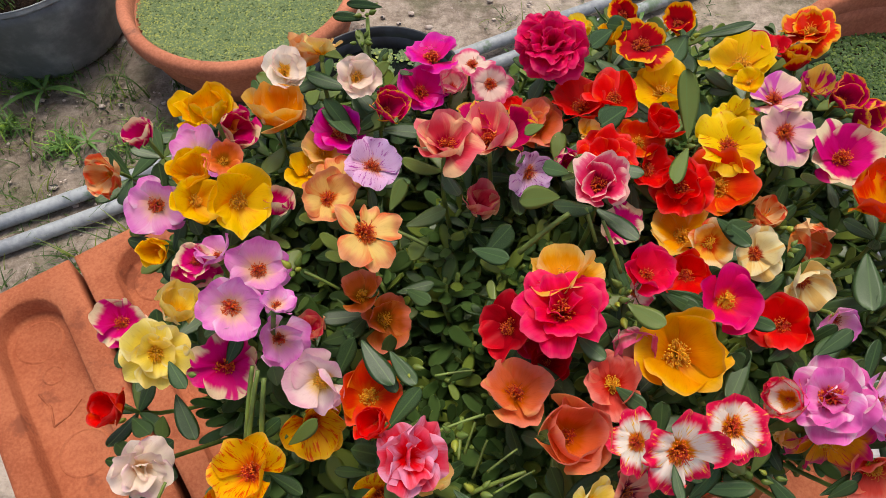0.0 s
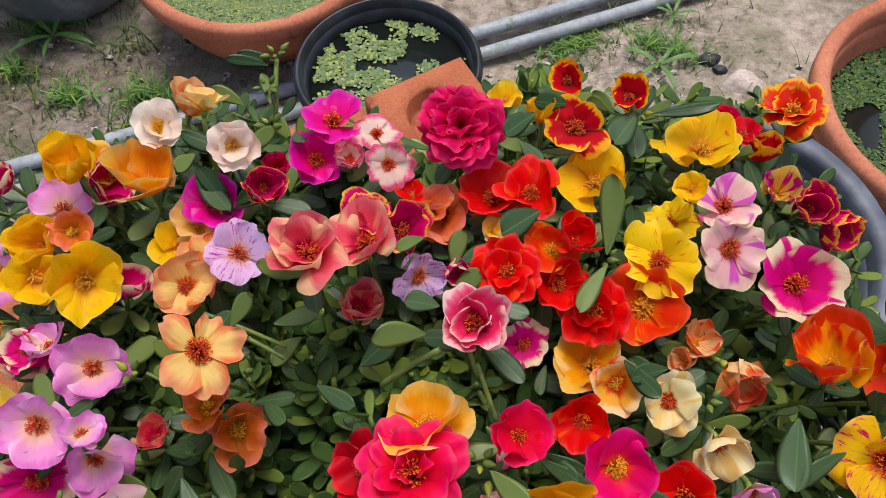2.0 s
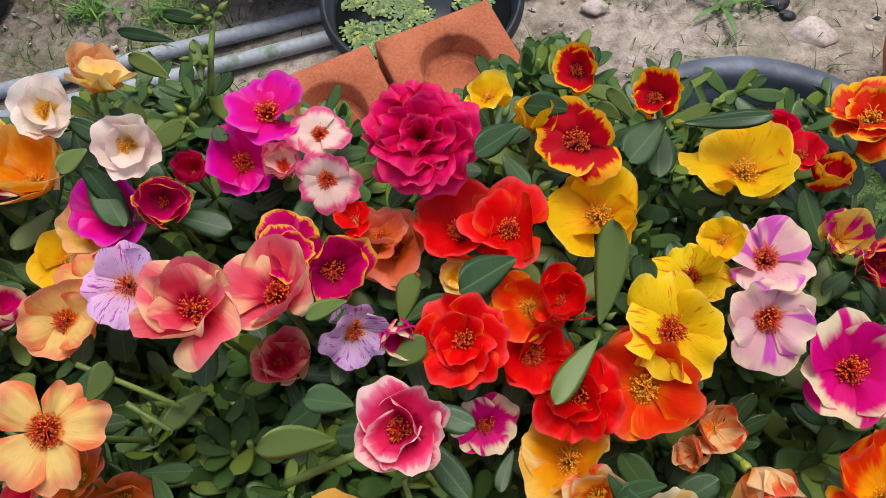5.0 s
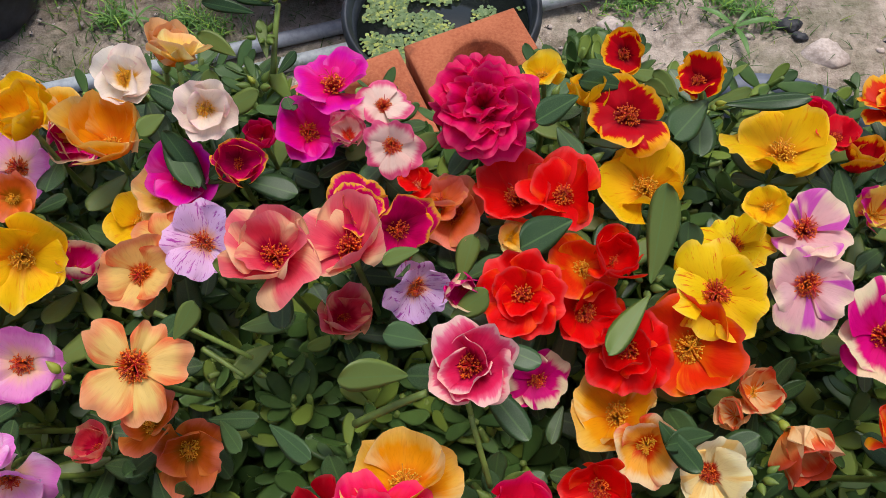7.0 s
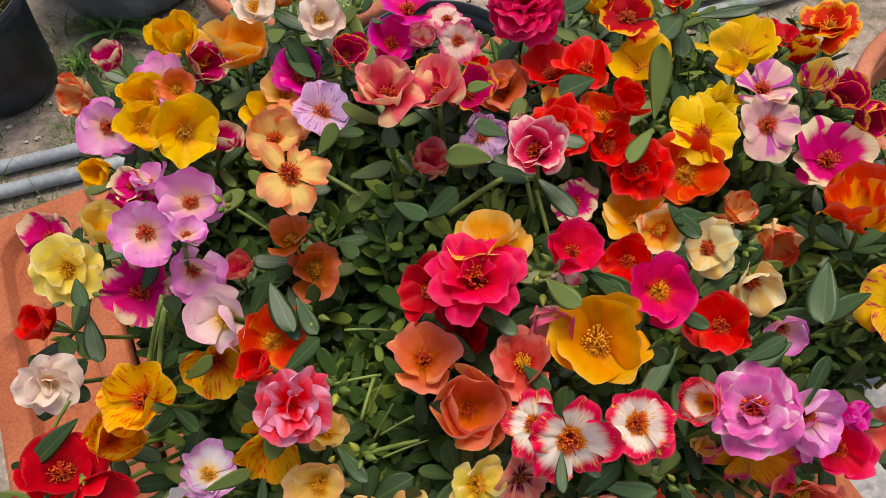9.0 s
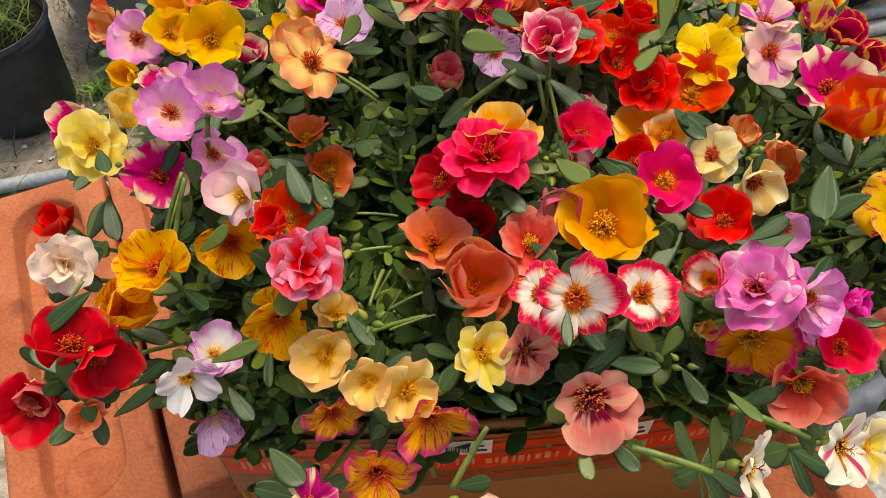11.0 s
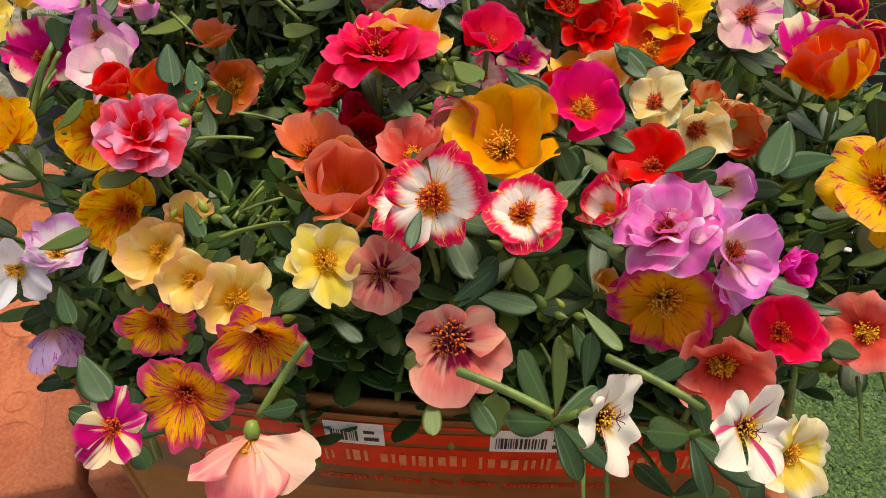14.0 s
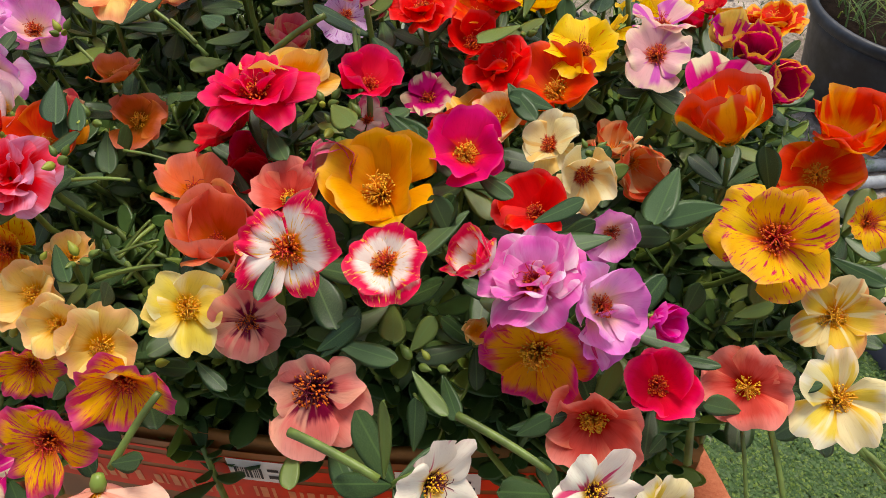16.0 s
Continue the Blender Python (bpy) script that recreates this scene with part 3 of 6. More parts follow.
def pot(name, label, category, at, r, h, mat, rim=0.02, lip=0.03, base=0.7, wall=0.018, belly=0.0):
    """A round pot: outer wall, rolled rim and inner wall as one body, with a rim band of its own."""
    t = thing(name, label, category, at=Matrix.Translation(at))
    rb = r * base
    prof = [(0.0, 0.0), (rb * 0.96, 0.0), (rb, 0.008)]
    for k in range(1, 8):
        s = k / 7
        prof.append((rb + (r - rim - rb) * s ** (0.7 if belly else 1) + belly * math.sin(math.pi * s), (h - lip) * s))
    prof += [(r - rim - wall, h - lip)]
    for k in range(1, 6):
        s = 1 - k / 6
        prof.append((max(rb - wall, 0.01) + (r - rim - rb) * s ** (0.7 if belly else 1) + belly * math.sin(math.pi * s), 0.02 + (h - lip - 0.02) * s))
    prof.append((0.0, 0.02))
    part("body", mesh_of("pot_body", lathe(prof, 64, wob=0.001), mat), t)
    ri = r - rim - wall
    ring = [(ri, h - lip - 0.002), (ri + 0.002, h - 0.008), (ri + 0.008, h - 0.001), ((ri + r) / 2, h + 0.002), (r - 0.006, h - 0.001), (r, h - 0.009), (r, h - lip + 0.004), (r - 0.004, h - lip), (r - rim, h - lip - 0.003)]
    part("rim", mesh_of("pot_rim", lathe(ring, 64, wob=0.0008), mat), t)
    return t


def water(name, at, r, label, mat=None):
    bm = lathe([(r, -0.01), (r, 0.0), (0.0, 0.0)], 48)
    ob = tagged(new(name, mesh_of("water", bm, mat or M_WATER)), label, "water", kind="stuff")
    ob.location = at


def floaters(name, at, r, n, size, mat, label, seed, cover, lift=0.002):
    """Floating leaflets, in small cups, wherever cover(x, y) says so."""
    rng, bm = random.Random(seed), bmesh.new()
    for _ in range(n):
        a, q = rng.uniform(0, 6.283), math.sqrt(rng.random()) * (r - size)
        x, y = q * math.cos(a), q * math.sin(a)
        if not cover(x, y):
            continue
        for _ in range(3):
            c = Vector((x + rng.gauss(0, size * 0.6), y + rng.gauss(0, size * 0.6), lift + rng.uniform(0, size * 0.35)))
            s, w = size * rng.uniform(0.6, 1.15), rng.uniform(0, 6.28)
            tip = Vector((rng.uniform(-0.35, 0.35), rng.uniform(-0.35, 0.35), 1)).normalized()
            qn = tip.to_track_quat("Z", "Y")
            vs = [bm.verts.new(c + qn @ Vector((s * 0.5 * math.cos(w + k * 1.0472) * (1.25 if k % 2 else 0.8), s * 0.5 * math.sin(w + k * 1.0472), s * 0.12))) for k in range(6)]
            m0 = bm.verts.new(c)
            for k in range(6):
                bm.faces.new((m0, vs[k], vs[(k + 1) % 6]))
    ob = tagged(new(name, mesh_of(name, bm, mat)), label, "water plant", kind="stuff")
    ob.location = at


pot("clay_basin", "wide round terracotta basin full of pale duckweed", "basin", (-0.546, 1.595, 0), 0.302, 0.22, M_TERRA, 0.02, 0.04, 0.62, 0.014, 0.012)
water("pond_water", (-0.546, 1.595, 0.172), 0.258, "still water in the clay basin", M_GREENWATER)
floaters("duckweed", (-0.546, 1.595, 0.172), 0.266, 15000, 0.005, M_AZOLLA, "dense pale green duckweed covering the basin's water", 1, lambda x, y: True)
pot("black_tub", "round black plastic tub of dark water", "tub", (-0.188, 1.248, 0), 0.203, 0.2, M_BLACK, 0.014, 0.022, 0.8, 0.006)
water("pond_water", (-0.188, 1.248, 0.148), 0.178, "dark still water in the black tub")
floaters("duckweed", (-0.188, 1.248, 0.148), 0.176, 2300, 0.0085, M_AZOLLA, "loose rafts of pale duckweed on dark water", 2, lambda x, y: noise.noise(Vector((x * 17, y * 17, 2))) > (-0.1 if x < 0.02 else 0.16) + (0.2 if x > 0.03 and y < 0.06 else 0.0))
pot("rubber_tub", "large dark grey rubber tub with a thick rim", "tub", (0.42, 0.77, 0), 0.294, 0.35, M_GREYP, 0.03, 0.035, 0.8, 0.012)
water("pond_water", (0.42, 0.77, 0.275), 0.244, "shaded water in the grey tub", M_GREENWATER)
floaters("water_fern", (0.42, 0.77, 0.275), 0.25, 15000, 0.0056, M_AZOLLA_DARK, "mat of green water fern filling the tub", 3, lambda x, y: True)
pot("clay_basin", "round terracotta basin with floating water fern", "basin", (0.98, 1.184, 0), 0.309, 0.25, M_TERRA, 0.02, 0.045, 0.66, 0.016, 0.012)
water("pond_water", (0.98, 1.184, 0.135), 0.258, "still water in the clay basin")
floaters("water_fern", (0.98, 1.184, 0.135), 0.262, 9000, 0.0062, M_AZOLLA_DARK, "green water fern floating in open patches", 4, lambda x, y: noise.noise(Vector((x * 9, y * 9, 5))) > -0.3)
pot("zinc_bucket", "dull grey bucket of soil and grass", "bucket", (-1.13, 1.69, 0), 0.25, 0.26, M_ZINC, 0.008, 0.016, 0.8, 0.004)
pot("black_tub", "round black plastic tub of soil and grass", "tub", (0.74, 2.22, 0), 0.3, 0.3, M_BLACK, 0.02, 0.03, 0.82, 0.008)


def bucket_soil(x, y, z, r, label, grass_label, seed):
    bm = lathe([(r * 0.85, -0.02), (r, 0.0), (r * 0.6, 0.015), (0.0, 0.02)], 32)
    ob = tagged(new("soil", mesh_of("soil", bm, M_SOIL)), label, "soil", kind="stuff")
    ob.location = (x, y, z)
    rng, bm = random.Random(seed), bmesh.new()
    for _ in range(int(1100 * r)):
        a, q = rng.uniform(0, 6.28), 0.85 * r * math.sqrt(rng.random())
        b = rng.uniform(0, 6.28)
        blade(bm, Vector((x + q * math.cos(a), y + q * math.sin(a), z + 0.005)), Vector((math.cos(b), math.sin(b), 0)), rng.uniform(0.05, 0.16), rng.uniform(0.003, 0.006))
    tagged(new("grass", mesh_of("bucket_grass", bm, M_GRASS)), grass_label, "grass", kind="stuff")


bucket_soil(-1.13, 1.69, 0.225, 0.236, "dark soil in the grey bucket", "green grass growing in the grey bucket", 6)
bucket_soil(0.74, 2.22, 0.25, 0.262, "dark soil in the black tub", "green grass growing in the black tub", 12)
pot("plant_pot", "black plastic plant pot with grass growing in it", "plant pot", (-1.315, 1.25, 0), 0.158, 0.27, M_BLACK, 0.008, 0.016, 0.8, 0.005)
bucket_soil(-1.315, 1.25, 0.235, 0.142, "dark soil in the black plant pot", "green grass growing in the black plant pot", 9)


def tall_grass():
    rng, bm = random.Random(14), bmesh.new()
    for _ in range(40):
        x, y = rng.uniform(-1.5, -0.72), rng.uniform(0.75, 1.5)
        if (x + 1.315) ** 2 + (y - 1.25) ** 2 < 0.03:
            continue
        for _ in range(rng.randint(4, 9)):
            a = rng.uniform(0, 6.28)
            b = Vector((x + rng.gauss(0, 0.02), y + rng.gauss(0, 0.02), -0.012))
            blade(bm, b, Vector((math.cos(a), math.sin(a), 0)), rng.uniform(0.04, 0.12), rng.uniform(0.003, 0.006))
    tagged(new("grass", mesh_of("tall_grass", bm, M_GRASS)), "loose green grass tufts beside the black pot", "grass", kind="stuff")


def grass_clumps():
    rng, bm = random.Random(31), bmesh.new()
    for cx, cy in ((0.19, 1.5), (0.25, 1.54), (0.41, 1.54), (0.48, 1.52), (-1.15, 1.48), (-1.09, 1.51), (-1.16, 1.34), (-0.75, 1.28), (-0.82, 1.29), (-1, 1.27)):
        for _ in range(150):
            a, q = rng.uniform(0, 6.28), abs(rng.gauss(0, 0.04))
            b = rng.uniform(0, 6.28)
            blade(bm, Vector((cx + q * math.cos(a), cy + 0.8 * q * math.sin(a), -0.01)), Vector((math.cos(b), math.sin(b), 0)), rng.uniform(0.015, 0.05), rng.uniform(0.003, 0.006))
    tagged(new("grass", mesh_of("grass_clumps", bm, M_WEED)), "small bright clumps of grass on the sand", "grass", kind="stuff")


grass_clumps()
tall_grass()

# ---- bricks ----
BRICK_L, BRICK_W, BRICK_H, TOP = 0.432, 0.135, 0.05, 0.74
ACROSS, ALONG = Vector((0.831, 0.556, 0)), Vector((-0.556, 0.831, 0))


def brick_mesh():
    """A long clay brick with a round-ended frog sunk into its top, rounded arrises."""
    bm = bmesh.new()
    hx, hy, fr, fl, dep, seg = BRICK_W / 2 - 0.0015, BRICK_L / 2 - 0.0015, 0.036, 0.152, 0.027, 12
    frog = [(fr * math.cos(a), fl + fr * math.sin(a)) for a in (math.pi * k / seg for k in range(seg + 1))]
    frog += [(fr * math.cos(a), -fl + fr * math.sin(a)) for a in (math.pi + math.pi * k / seg for k in range(seg + 1))]
    n = len(frog)

    def rect(x, y, b):
        m = max(abs(x) / (hx - b), abs(y) / (hy - b))
        return x / m, y / m

    dirs = []
    for x, y in frog:
        m = max(abs(x) / hx, abs(y) / hy)
        dirs.append((x / m, y / m))
    corners = {(sx, sy): min(range(n), key=lambda i: (dirs[i][0] - sx * hx) ** 2 + (dirs[i][1] - sy * hy) ** 2) for sx in (1, -1) for sy in (1, -1)}
    for (sx, sy), i in corners.items():
        dirs[i] = (sx * hx, sy * hy)
    rnd = 0.005
    rings = [
        [(x * 0.9, y * (1 - 0.1 * fr / (fl + fr)), BRICK_H - dep) for x, y in frog],
        [(x * 0.96, y * (1 - 0.04 * fr / (fl + fr)), BRICK_H - dep + 0.003) for x, y in frog],
        [(x, y, BRICK_H - 0.004) for x, y in frog],
        [(x * 1.07, y * (1 + 0.07 * fr / (fl + fr)), BRICK_H) for x, y in frog],
        [(x * (1 - rnd / hx), y * (1 - rnd / hy), BRICK_H) for x, y in dirs],
        [(x * (1 - 0.3 * rnd / hx), y * (1 - 0.3 * rnd / hy), BRICK_H - 0.3 * rnd) for x, y in dirs],
        [(x, y, BRICK_H - rnd) for x, y in dirs],
        [(x, y, 0.003) for x, y in dirs],
        [(x * 0.98, y * 0.985, 0.0) for x, y in dirs],
    ]
    vs = [[bm.verts.new(p) for p in ring] for ring in rings]
    bm.faces.new(vs[0])
    bm.faces.new(vs[-1][::-1])
    for a, b in zip(vs, vs[1:]):
        for k in range(n):
            bm.faces.new((a[k], a[(k + 1) % n], b[(k + 1) % n], b[k]))
    bmesh.ops.recalc_face_normals(bm, faces=bm.faces)
    me = mesh_of("brick", bm, M_BRICK)
    return me


def mark_meshes():
    """The maker's raised rings and tick in the frog."""
    out = []
    for r, w in ((0.025, 0.0016), (0.0105, 0.0014)):
        bm = bmesh.new()
        pts = [Vector((r * math.cos(a), r * math.sin(a), 0)) for a in (2 * math.pi * k / 28 for k in range(28))]
        for k in range(28):
            p, q = pts[k], pts[(k + 1) % 28]
            for s in (0,):
                a, b = p * (1 - w / r), p * (1 + w / r)
                c, d = q * (1 + w / r), q * (1 - w / r)
                m0, m1 = p + Vector((0, 0, 0.0016)), q + Vector((0, 0, 0.0016))
                v = [bm.verts.new(x) for x in (a, m0, b, d, m1, c)]
                bm.faces.new((v[0], v[1], v[4], v[3]))
                bm.faces.new((v[1], v[2], v[5], v[4]))
        bmesh.ops.remove_doubles(bm, verts=bm.verts, dist=1e-5)
        out.append(mesh_of("ring_mark", bm, M_BRICK))
    bm = bmesh.new()
    tube(bm, [Vector((-0.02, 0.026, 0)), Vector((-0.014, 0.004, 0)), Vector((-0.018, -0.018, 0))], 0.0016, 0.0013, 5)
    tube(bm, [Vector((-0.018, -0.018, 0)), Vector((0.0, -0.014, 0)), Vector((0.016, -0.004, 0))], 0.0014, 0.0014, 5)
    out.append(mesh_of("tick_mark", bm, M_BRICK))
    return out


BRICK_MESH, MARKS = brick_mesh(), mark_meshes()


def brick(u, v, z, turn=0, marks=True, jit=0):
    """A brick by its middle, u across and v along the rows."""
    rng = random.Random(int(u * 1000) * 7 + int(v * 1000) + jit)
    c = ACROSS * u + ALONG * v
    b = new("brick", BRICK_MESH)
    b.matrix_local = pose(c.x + rng.uniform(-0.001, 0.001), c.y + rng.uniform(-0.001, 0.001), z + rng.uniform(-0.001, 0.0005), 0, 0, 33.8 + turn + rng.uniform(-0.6, 0.6))
    tagged(b, "long orange clay brick with a round-ended hollow, in a raised platform", "brick", "platform bricks")
    if marks:
        zz = BRICK_H - 0.027
        for name, me, y in (("ring_mark", MARKS[0], 0.148), ("ring_mark", MARKS[0], 0.0), ("ring_mark", MARKS[0], -0.148), ("ring_mark", MARKS[1], 0.101), ("ring_mark", MARKS[1], -0.101), ("tick_mark", MARKS[2], 0.062)):
            part(name, me, b, at=Matrix.Translation((0, y, zz)))
    return b


# rows: u of the joint right of the outer row is -0.111; the back edge lies at v = 0.643
U0, V1 = -0.111, 0.643
PIT = 0.1395
for col in range(-1, 4):
    for k in range(1 if col < 1 else 2):
        brick(U0 + PIT * (col + 0.5), V1 - BRICK_L / 2 - k * 0.435, TOP - BRICK_H)
# lower courses that carry the platform, set back from its front
for course in range(1, 14):
    for col in (-1, 0, 1, 2, 3):
        for k in range(1 if col < 1 else 2):
            brick(U0 + PIT * (col + 0.5) - 0.003, V1 - BRICK_L / 2 - k * 0.4335 + 0.016, TOP - BRICK_H - 0.05 * course - 0.0005 * course, 0, False, course)

# ---- the cardboard box and its planter ----
BOX = Matrix.Translation((0.066, 0.139, TOP)) @ Matrix.Rotation(math.atan2(0.267, 0.964), 4, "Z")
BOX_W, BOX_D, BOX_H = 0.2, 0.30, 0.235


def panel(name, a, b, h, out, bulge, parent, label=""):
    """A sagging cardboard side from a to b, with its thickness; out points outwards."""
    bm, nx, nz, th = bmesh.new(), 22, 10, 0.004
    sheets = []
    for off in (0.0, -th):
        rows_ = []
        for j in range(nz + 1):
            z = j / nz
            row = []
            for i in range(nx + 1):
                s = i / nx
                e = math.sin(math.pi * s)
                p = a.lerp(b, s) + out * (bulge * e * (0.4 + 0.9 * z) + off + 0.0025 * noise.noise(Vector((s * 5, z * 4, a.x * 9))))
                top = h + 0.006 * noise.noise(Vector((s * 6, a.y * 7, 4)))
                row.append(bm.verts.new((p.x, p.y, top * z)))
            rows_.append(row)
        sheets.append(rows_)
    for n, rows_ in enumerate(sheets):
        for j in range(nz):
            for i in range(nx):
                q = (rows_[j][i], rows_[j][i + 1], rows_[j + 1][i + 1], rows_[j + 1][i])
                bm.faces.new(q if n == 0 else q[::-1])
    p, q = sheets
    for j in range(nz):
        bm.faces.new((p[j + 1][0], q[j + 1][0], q[j][0], p[j][0]))
        bm.faces.new((p[j][nx], q[j][nx], q[j + 1][nx], p[j + 1][nx]))
    for i in range(nx):
        bm.faces.new((p[nz][i], p[nz][i + 1], q[nz][i + 1], q[nz][i]))
        bm.faces.new((p[0][i + 1], p[0][i], q[0][i], q[0][i + 1]))
    bmesh.ops.recalc_face_normals(bm, faces=bm.faces)
    return part(name, mesh_of(name, bm, M_CARD), parent, label)


box = thing("cardboard_box", "brown cardboard box sealed with orange printed tape, used as planter", "box", at=BOX)
FL, FR, BL, BR = Vector((-0.184, 0, 0)), Vector((0.2, 0, 0)), Vector((-0.184, BOX_D, 0)), Vector((0.2, BOX_D, 0))
panel("front_panel", FL, FR, BOX_H, Vector((0, -1, 0)), 0.012, box)
panel("side_panel", FR, BR, BOX_H - 0.01, Vector((1, 0, 0)), 0.01, box)
panel("back_panel", BR, BL, BOX_H, Vector((0, 1, 0)), 0.012, box)
panel("side_panel", BL, FL, BOX_H + 0.01, Vector((-1, 0, 0)), 0.01, box)
part("base_panel", mesh_of("base_panel", slab(bmesh.new(), -0.19, 0.195, 0.006, BOX_D - 0.006, 0.0005, 0.005), M_CARD), box)


def front_y(s, z):
    """How far the front face stands out at s along it and height z."""
    e = math.sin(math.pi * (s + 0.184) / 0.384)
    return -0.012 * e * (0.4 + 0.9 * z / BOX_H) - 0.0035


def sheet_on_front(name, s0, s1, z0, z1, off, mat, label, n=24, parent=None):
    bm, rows_ = bmesh.new(), []
    for j in range(5):
        z = z0 + (z1 - z0) * j / 4
        rows_.append([bm.verts.new((s, front_y(s, z) - off, z)) for s in (s0 + (s1 - s0) * i / n for i in range(n + 1))])
    for j in range(4):
        for i in range(n):
            bm.faces.new((rows_[j][i], rows_[j][i + 1], rows_[j + 1][i + 1], rows_[j + 1][i]))
    return part(name, mesh_of(name, bm, mat), parent or box, label)


tape = sheet_on_front("packing_tape", -0.182, 0.198, 0.142, 0.23, 0.001, M_TAPE, "glossy brown packing tape with orange print")
sheet_on_front("print_band", -0.18, 0.194, 0.173, 0.2, 0.0013, M_PRINT, "solid orange printed band", parent=tape)
sheet_on_front("print_band", -0.18, 0.194, 0.2045, 0.216, 0.0013, M_PRINT, "broad orange printed band", parent=tape)
sheet_on_front("print_band", -0.18, 0.194, 0.221, 0.2235, 0.0013, M_PRINT, "thin orange printed line", parent=tape)
for s0, s1 in ((-0.042, -0.01), (0.046, 0.09)):
    lab = sheet_on_front("address_label", s0, s1, 0.2005, 0.223, 0.0016, M_WHITE, "white paper label with black bars", 8)
    rng = random.Random(int(s0 * 1000))
    s = s0 + 0.003
    while s < s1 - 0.014:
        w = rng.choice((0.0005, 0.0009, 0.0014))
        sheet_on_front("bar", s, s + w, 0.204, 0.215, 0.0019, M_INK, "black bar", 1, lab)
        s += w + rng.choice((0.0006, 0.001))
    sheet_on_front("bar", s1 - 0.011, s1 - 0.003, 0.205, 0.2085, 0.0019, M_INK, "black bar", 2, lab)
    sheet_on_front("bar", s1 - 0.011, s1 - 0.005, 0.2125, 0.2155, 0.0019, M_INK, "black bar", 2, lab)
rng = random.Random(12)
s = -0.17
while s < 0.175:
    w, z = rng.choice((0.0014, 0.002, 0.004)), 0.1795 + rng.choice((0, 0.002))
    sheet_on_front("bar", s, s + w, z, 0.1915 + rng.choice((0, 0.002)), 0.0016, M_PALE, "pale printed bar", 2, tape)
    s += w + rng.choice((0.0018, 0.0022, 0.003, 0.007))


def lettering(text, s0, z0, size, mat, parent):
    """Printed words, laid on the bulging front letter by letter."""
    cu = bpy.data.curves.new("words", "FONT")
    cu.body, cu.size, cu.space_character = text, size, 1.1
    cu.offset = 0.00022
    tmp = new("words_tmp", cu)
    me = bpy.data.meshes.new_from_object(tmp.evaluated_get(bpy.context.evaluated_depsgraph_get()))
    bpy.data.objects.remove(tmp)
    for v in me.vertices:
        s, z = s0 + v.co.x, z0 + v.co.y
        v.co = (s, front_y(s, z) - 0.0014, z)
    me.materials.append(mat)
    return part("printed_line", me, parent, "small orange printed words")


lettering("Do not accept if tape has been tampered with", -0.086, 0.158, 0.0099, M_PRINT, tape)
lettering("been t", -0.123, 0.158, 0.0099, M_PRINT, tape)


def planter():
    t = thing("planter", "black plastic planter full of soil inside the box", "planter", at=BOX)
    bm, th = bmesh.new(), 0.004
    rings = []
    for inset, z in ((0.03, 0.008), (0.012, 0.195), (0.004, 0.2), (0.004, 0.208), (0.01, 0.209), (0.014, 0.2), (0.016, 0.19), (0.034, 0.014)):
        ring = []
        x0, x1, y0, y1, rr = -0.19 + inset, 0.194 - inset, 0.006 + inset, BOX_D - 0.008 - inset, 0.05
        for cx, cy, a0 in ((x1 - rr, y1 - rr, 0), (x0 + rr, y1 - rr, 90), (x0 + rr, y0 + rr, 180), (x1 - rr, y0 + rr, 270)):
            for k in range(6):
                a = radians(a0 + 18 * k)
                ring.append(bm.verts.new((cx + rr * math.cos(a), cy + rr * math.sin(a), z)))
        rings.append(ring)
    for a, b in zip(rings, rings[1:]):
        for k in range(24):
            bm.faces.new((a[k], a[(k + 1) % 24], b[(k + 1) % 24], b[k]))
    bm.faces.new(rings[0][::-1])
    bm.faces.new(rings[-1])
    part("shell", mesh_of("planter_shell", bm, M_BLACK), t)
    bm, n, rows_ = bmesh.new(), 16, []
    for j in range(n + 1):
        rows_.append([bm.verts.new((-0.165 + 0.335 * i / n, 0.03 + 0.24 * j / n, 0.178 + 0.012 * noise.noise(Vector((i * 0.7, j * 0.7, 0))))) for i in range(n + 1)])
    for j in range(n):
        for i in range(n):
            bm.faces.new((rows_[j][i], rows_[j][i + 1], rows_[j + 1][i + 1], rows_[j + 1][i]))
    s = tagged(new("soil", mesh_of("planter_soil", bm, M_SOIL)), "dark potting soil in the planter", "soil", kind="stuff")
    s.matrix_local = BOX


planter()

# ---- the flowering plants ----
CENTRE = Vector((0.027, 0.285, 0.93))
KINDS = {
    # petals, base and tip opening in degrees from the axis, width, ruffle, notch, wrap round the axis
    "open": (5, 54, 74, 0.6, 0.085, 1.3, 0.2),
    "star": (5, 52, 84, 0.42, 0.09, 1.3, 0.1),
    "starwide": (5, 54, 80, 0.5, 0.08, 1.1, 0.15),
    "bowl": (5, 68, 36, 0.6, 0.085, 1.2, 0.5),
    "cup": (6, 72, -2, 0.6, 0.075, 0.9, 0.9),
    "tulip": (6, 58, 8, 0.5, 0.07, 0.8, 0.8),
    "lily": (5, 44, 62, 0.36, 0.09, 0.8, 0.3),
    "fan": (5, 44, 70, 0.4, 0.1, 0.9, 0.25),
    "chalice": (8, 66, 30, 0.58, 0.085, 1.0, 0.6),
    "ruffle": (11, 40, 66, 0.56, 0.13, 1.1, 0.3),
    "peony": (14, 40, 62, 0.58, 0.12, 1.1, 0.4),
    "double": (38, 40, 62, 0.42, 0.17, 1.2, 0.2),
    "dahlia": (16, 40, 62, 0.38, 0.06, 0.7, 0.4),
}
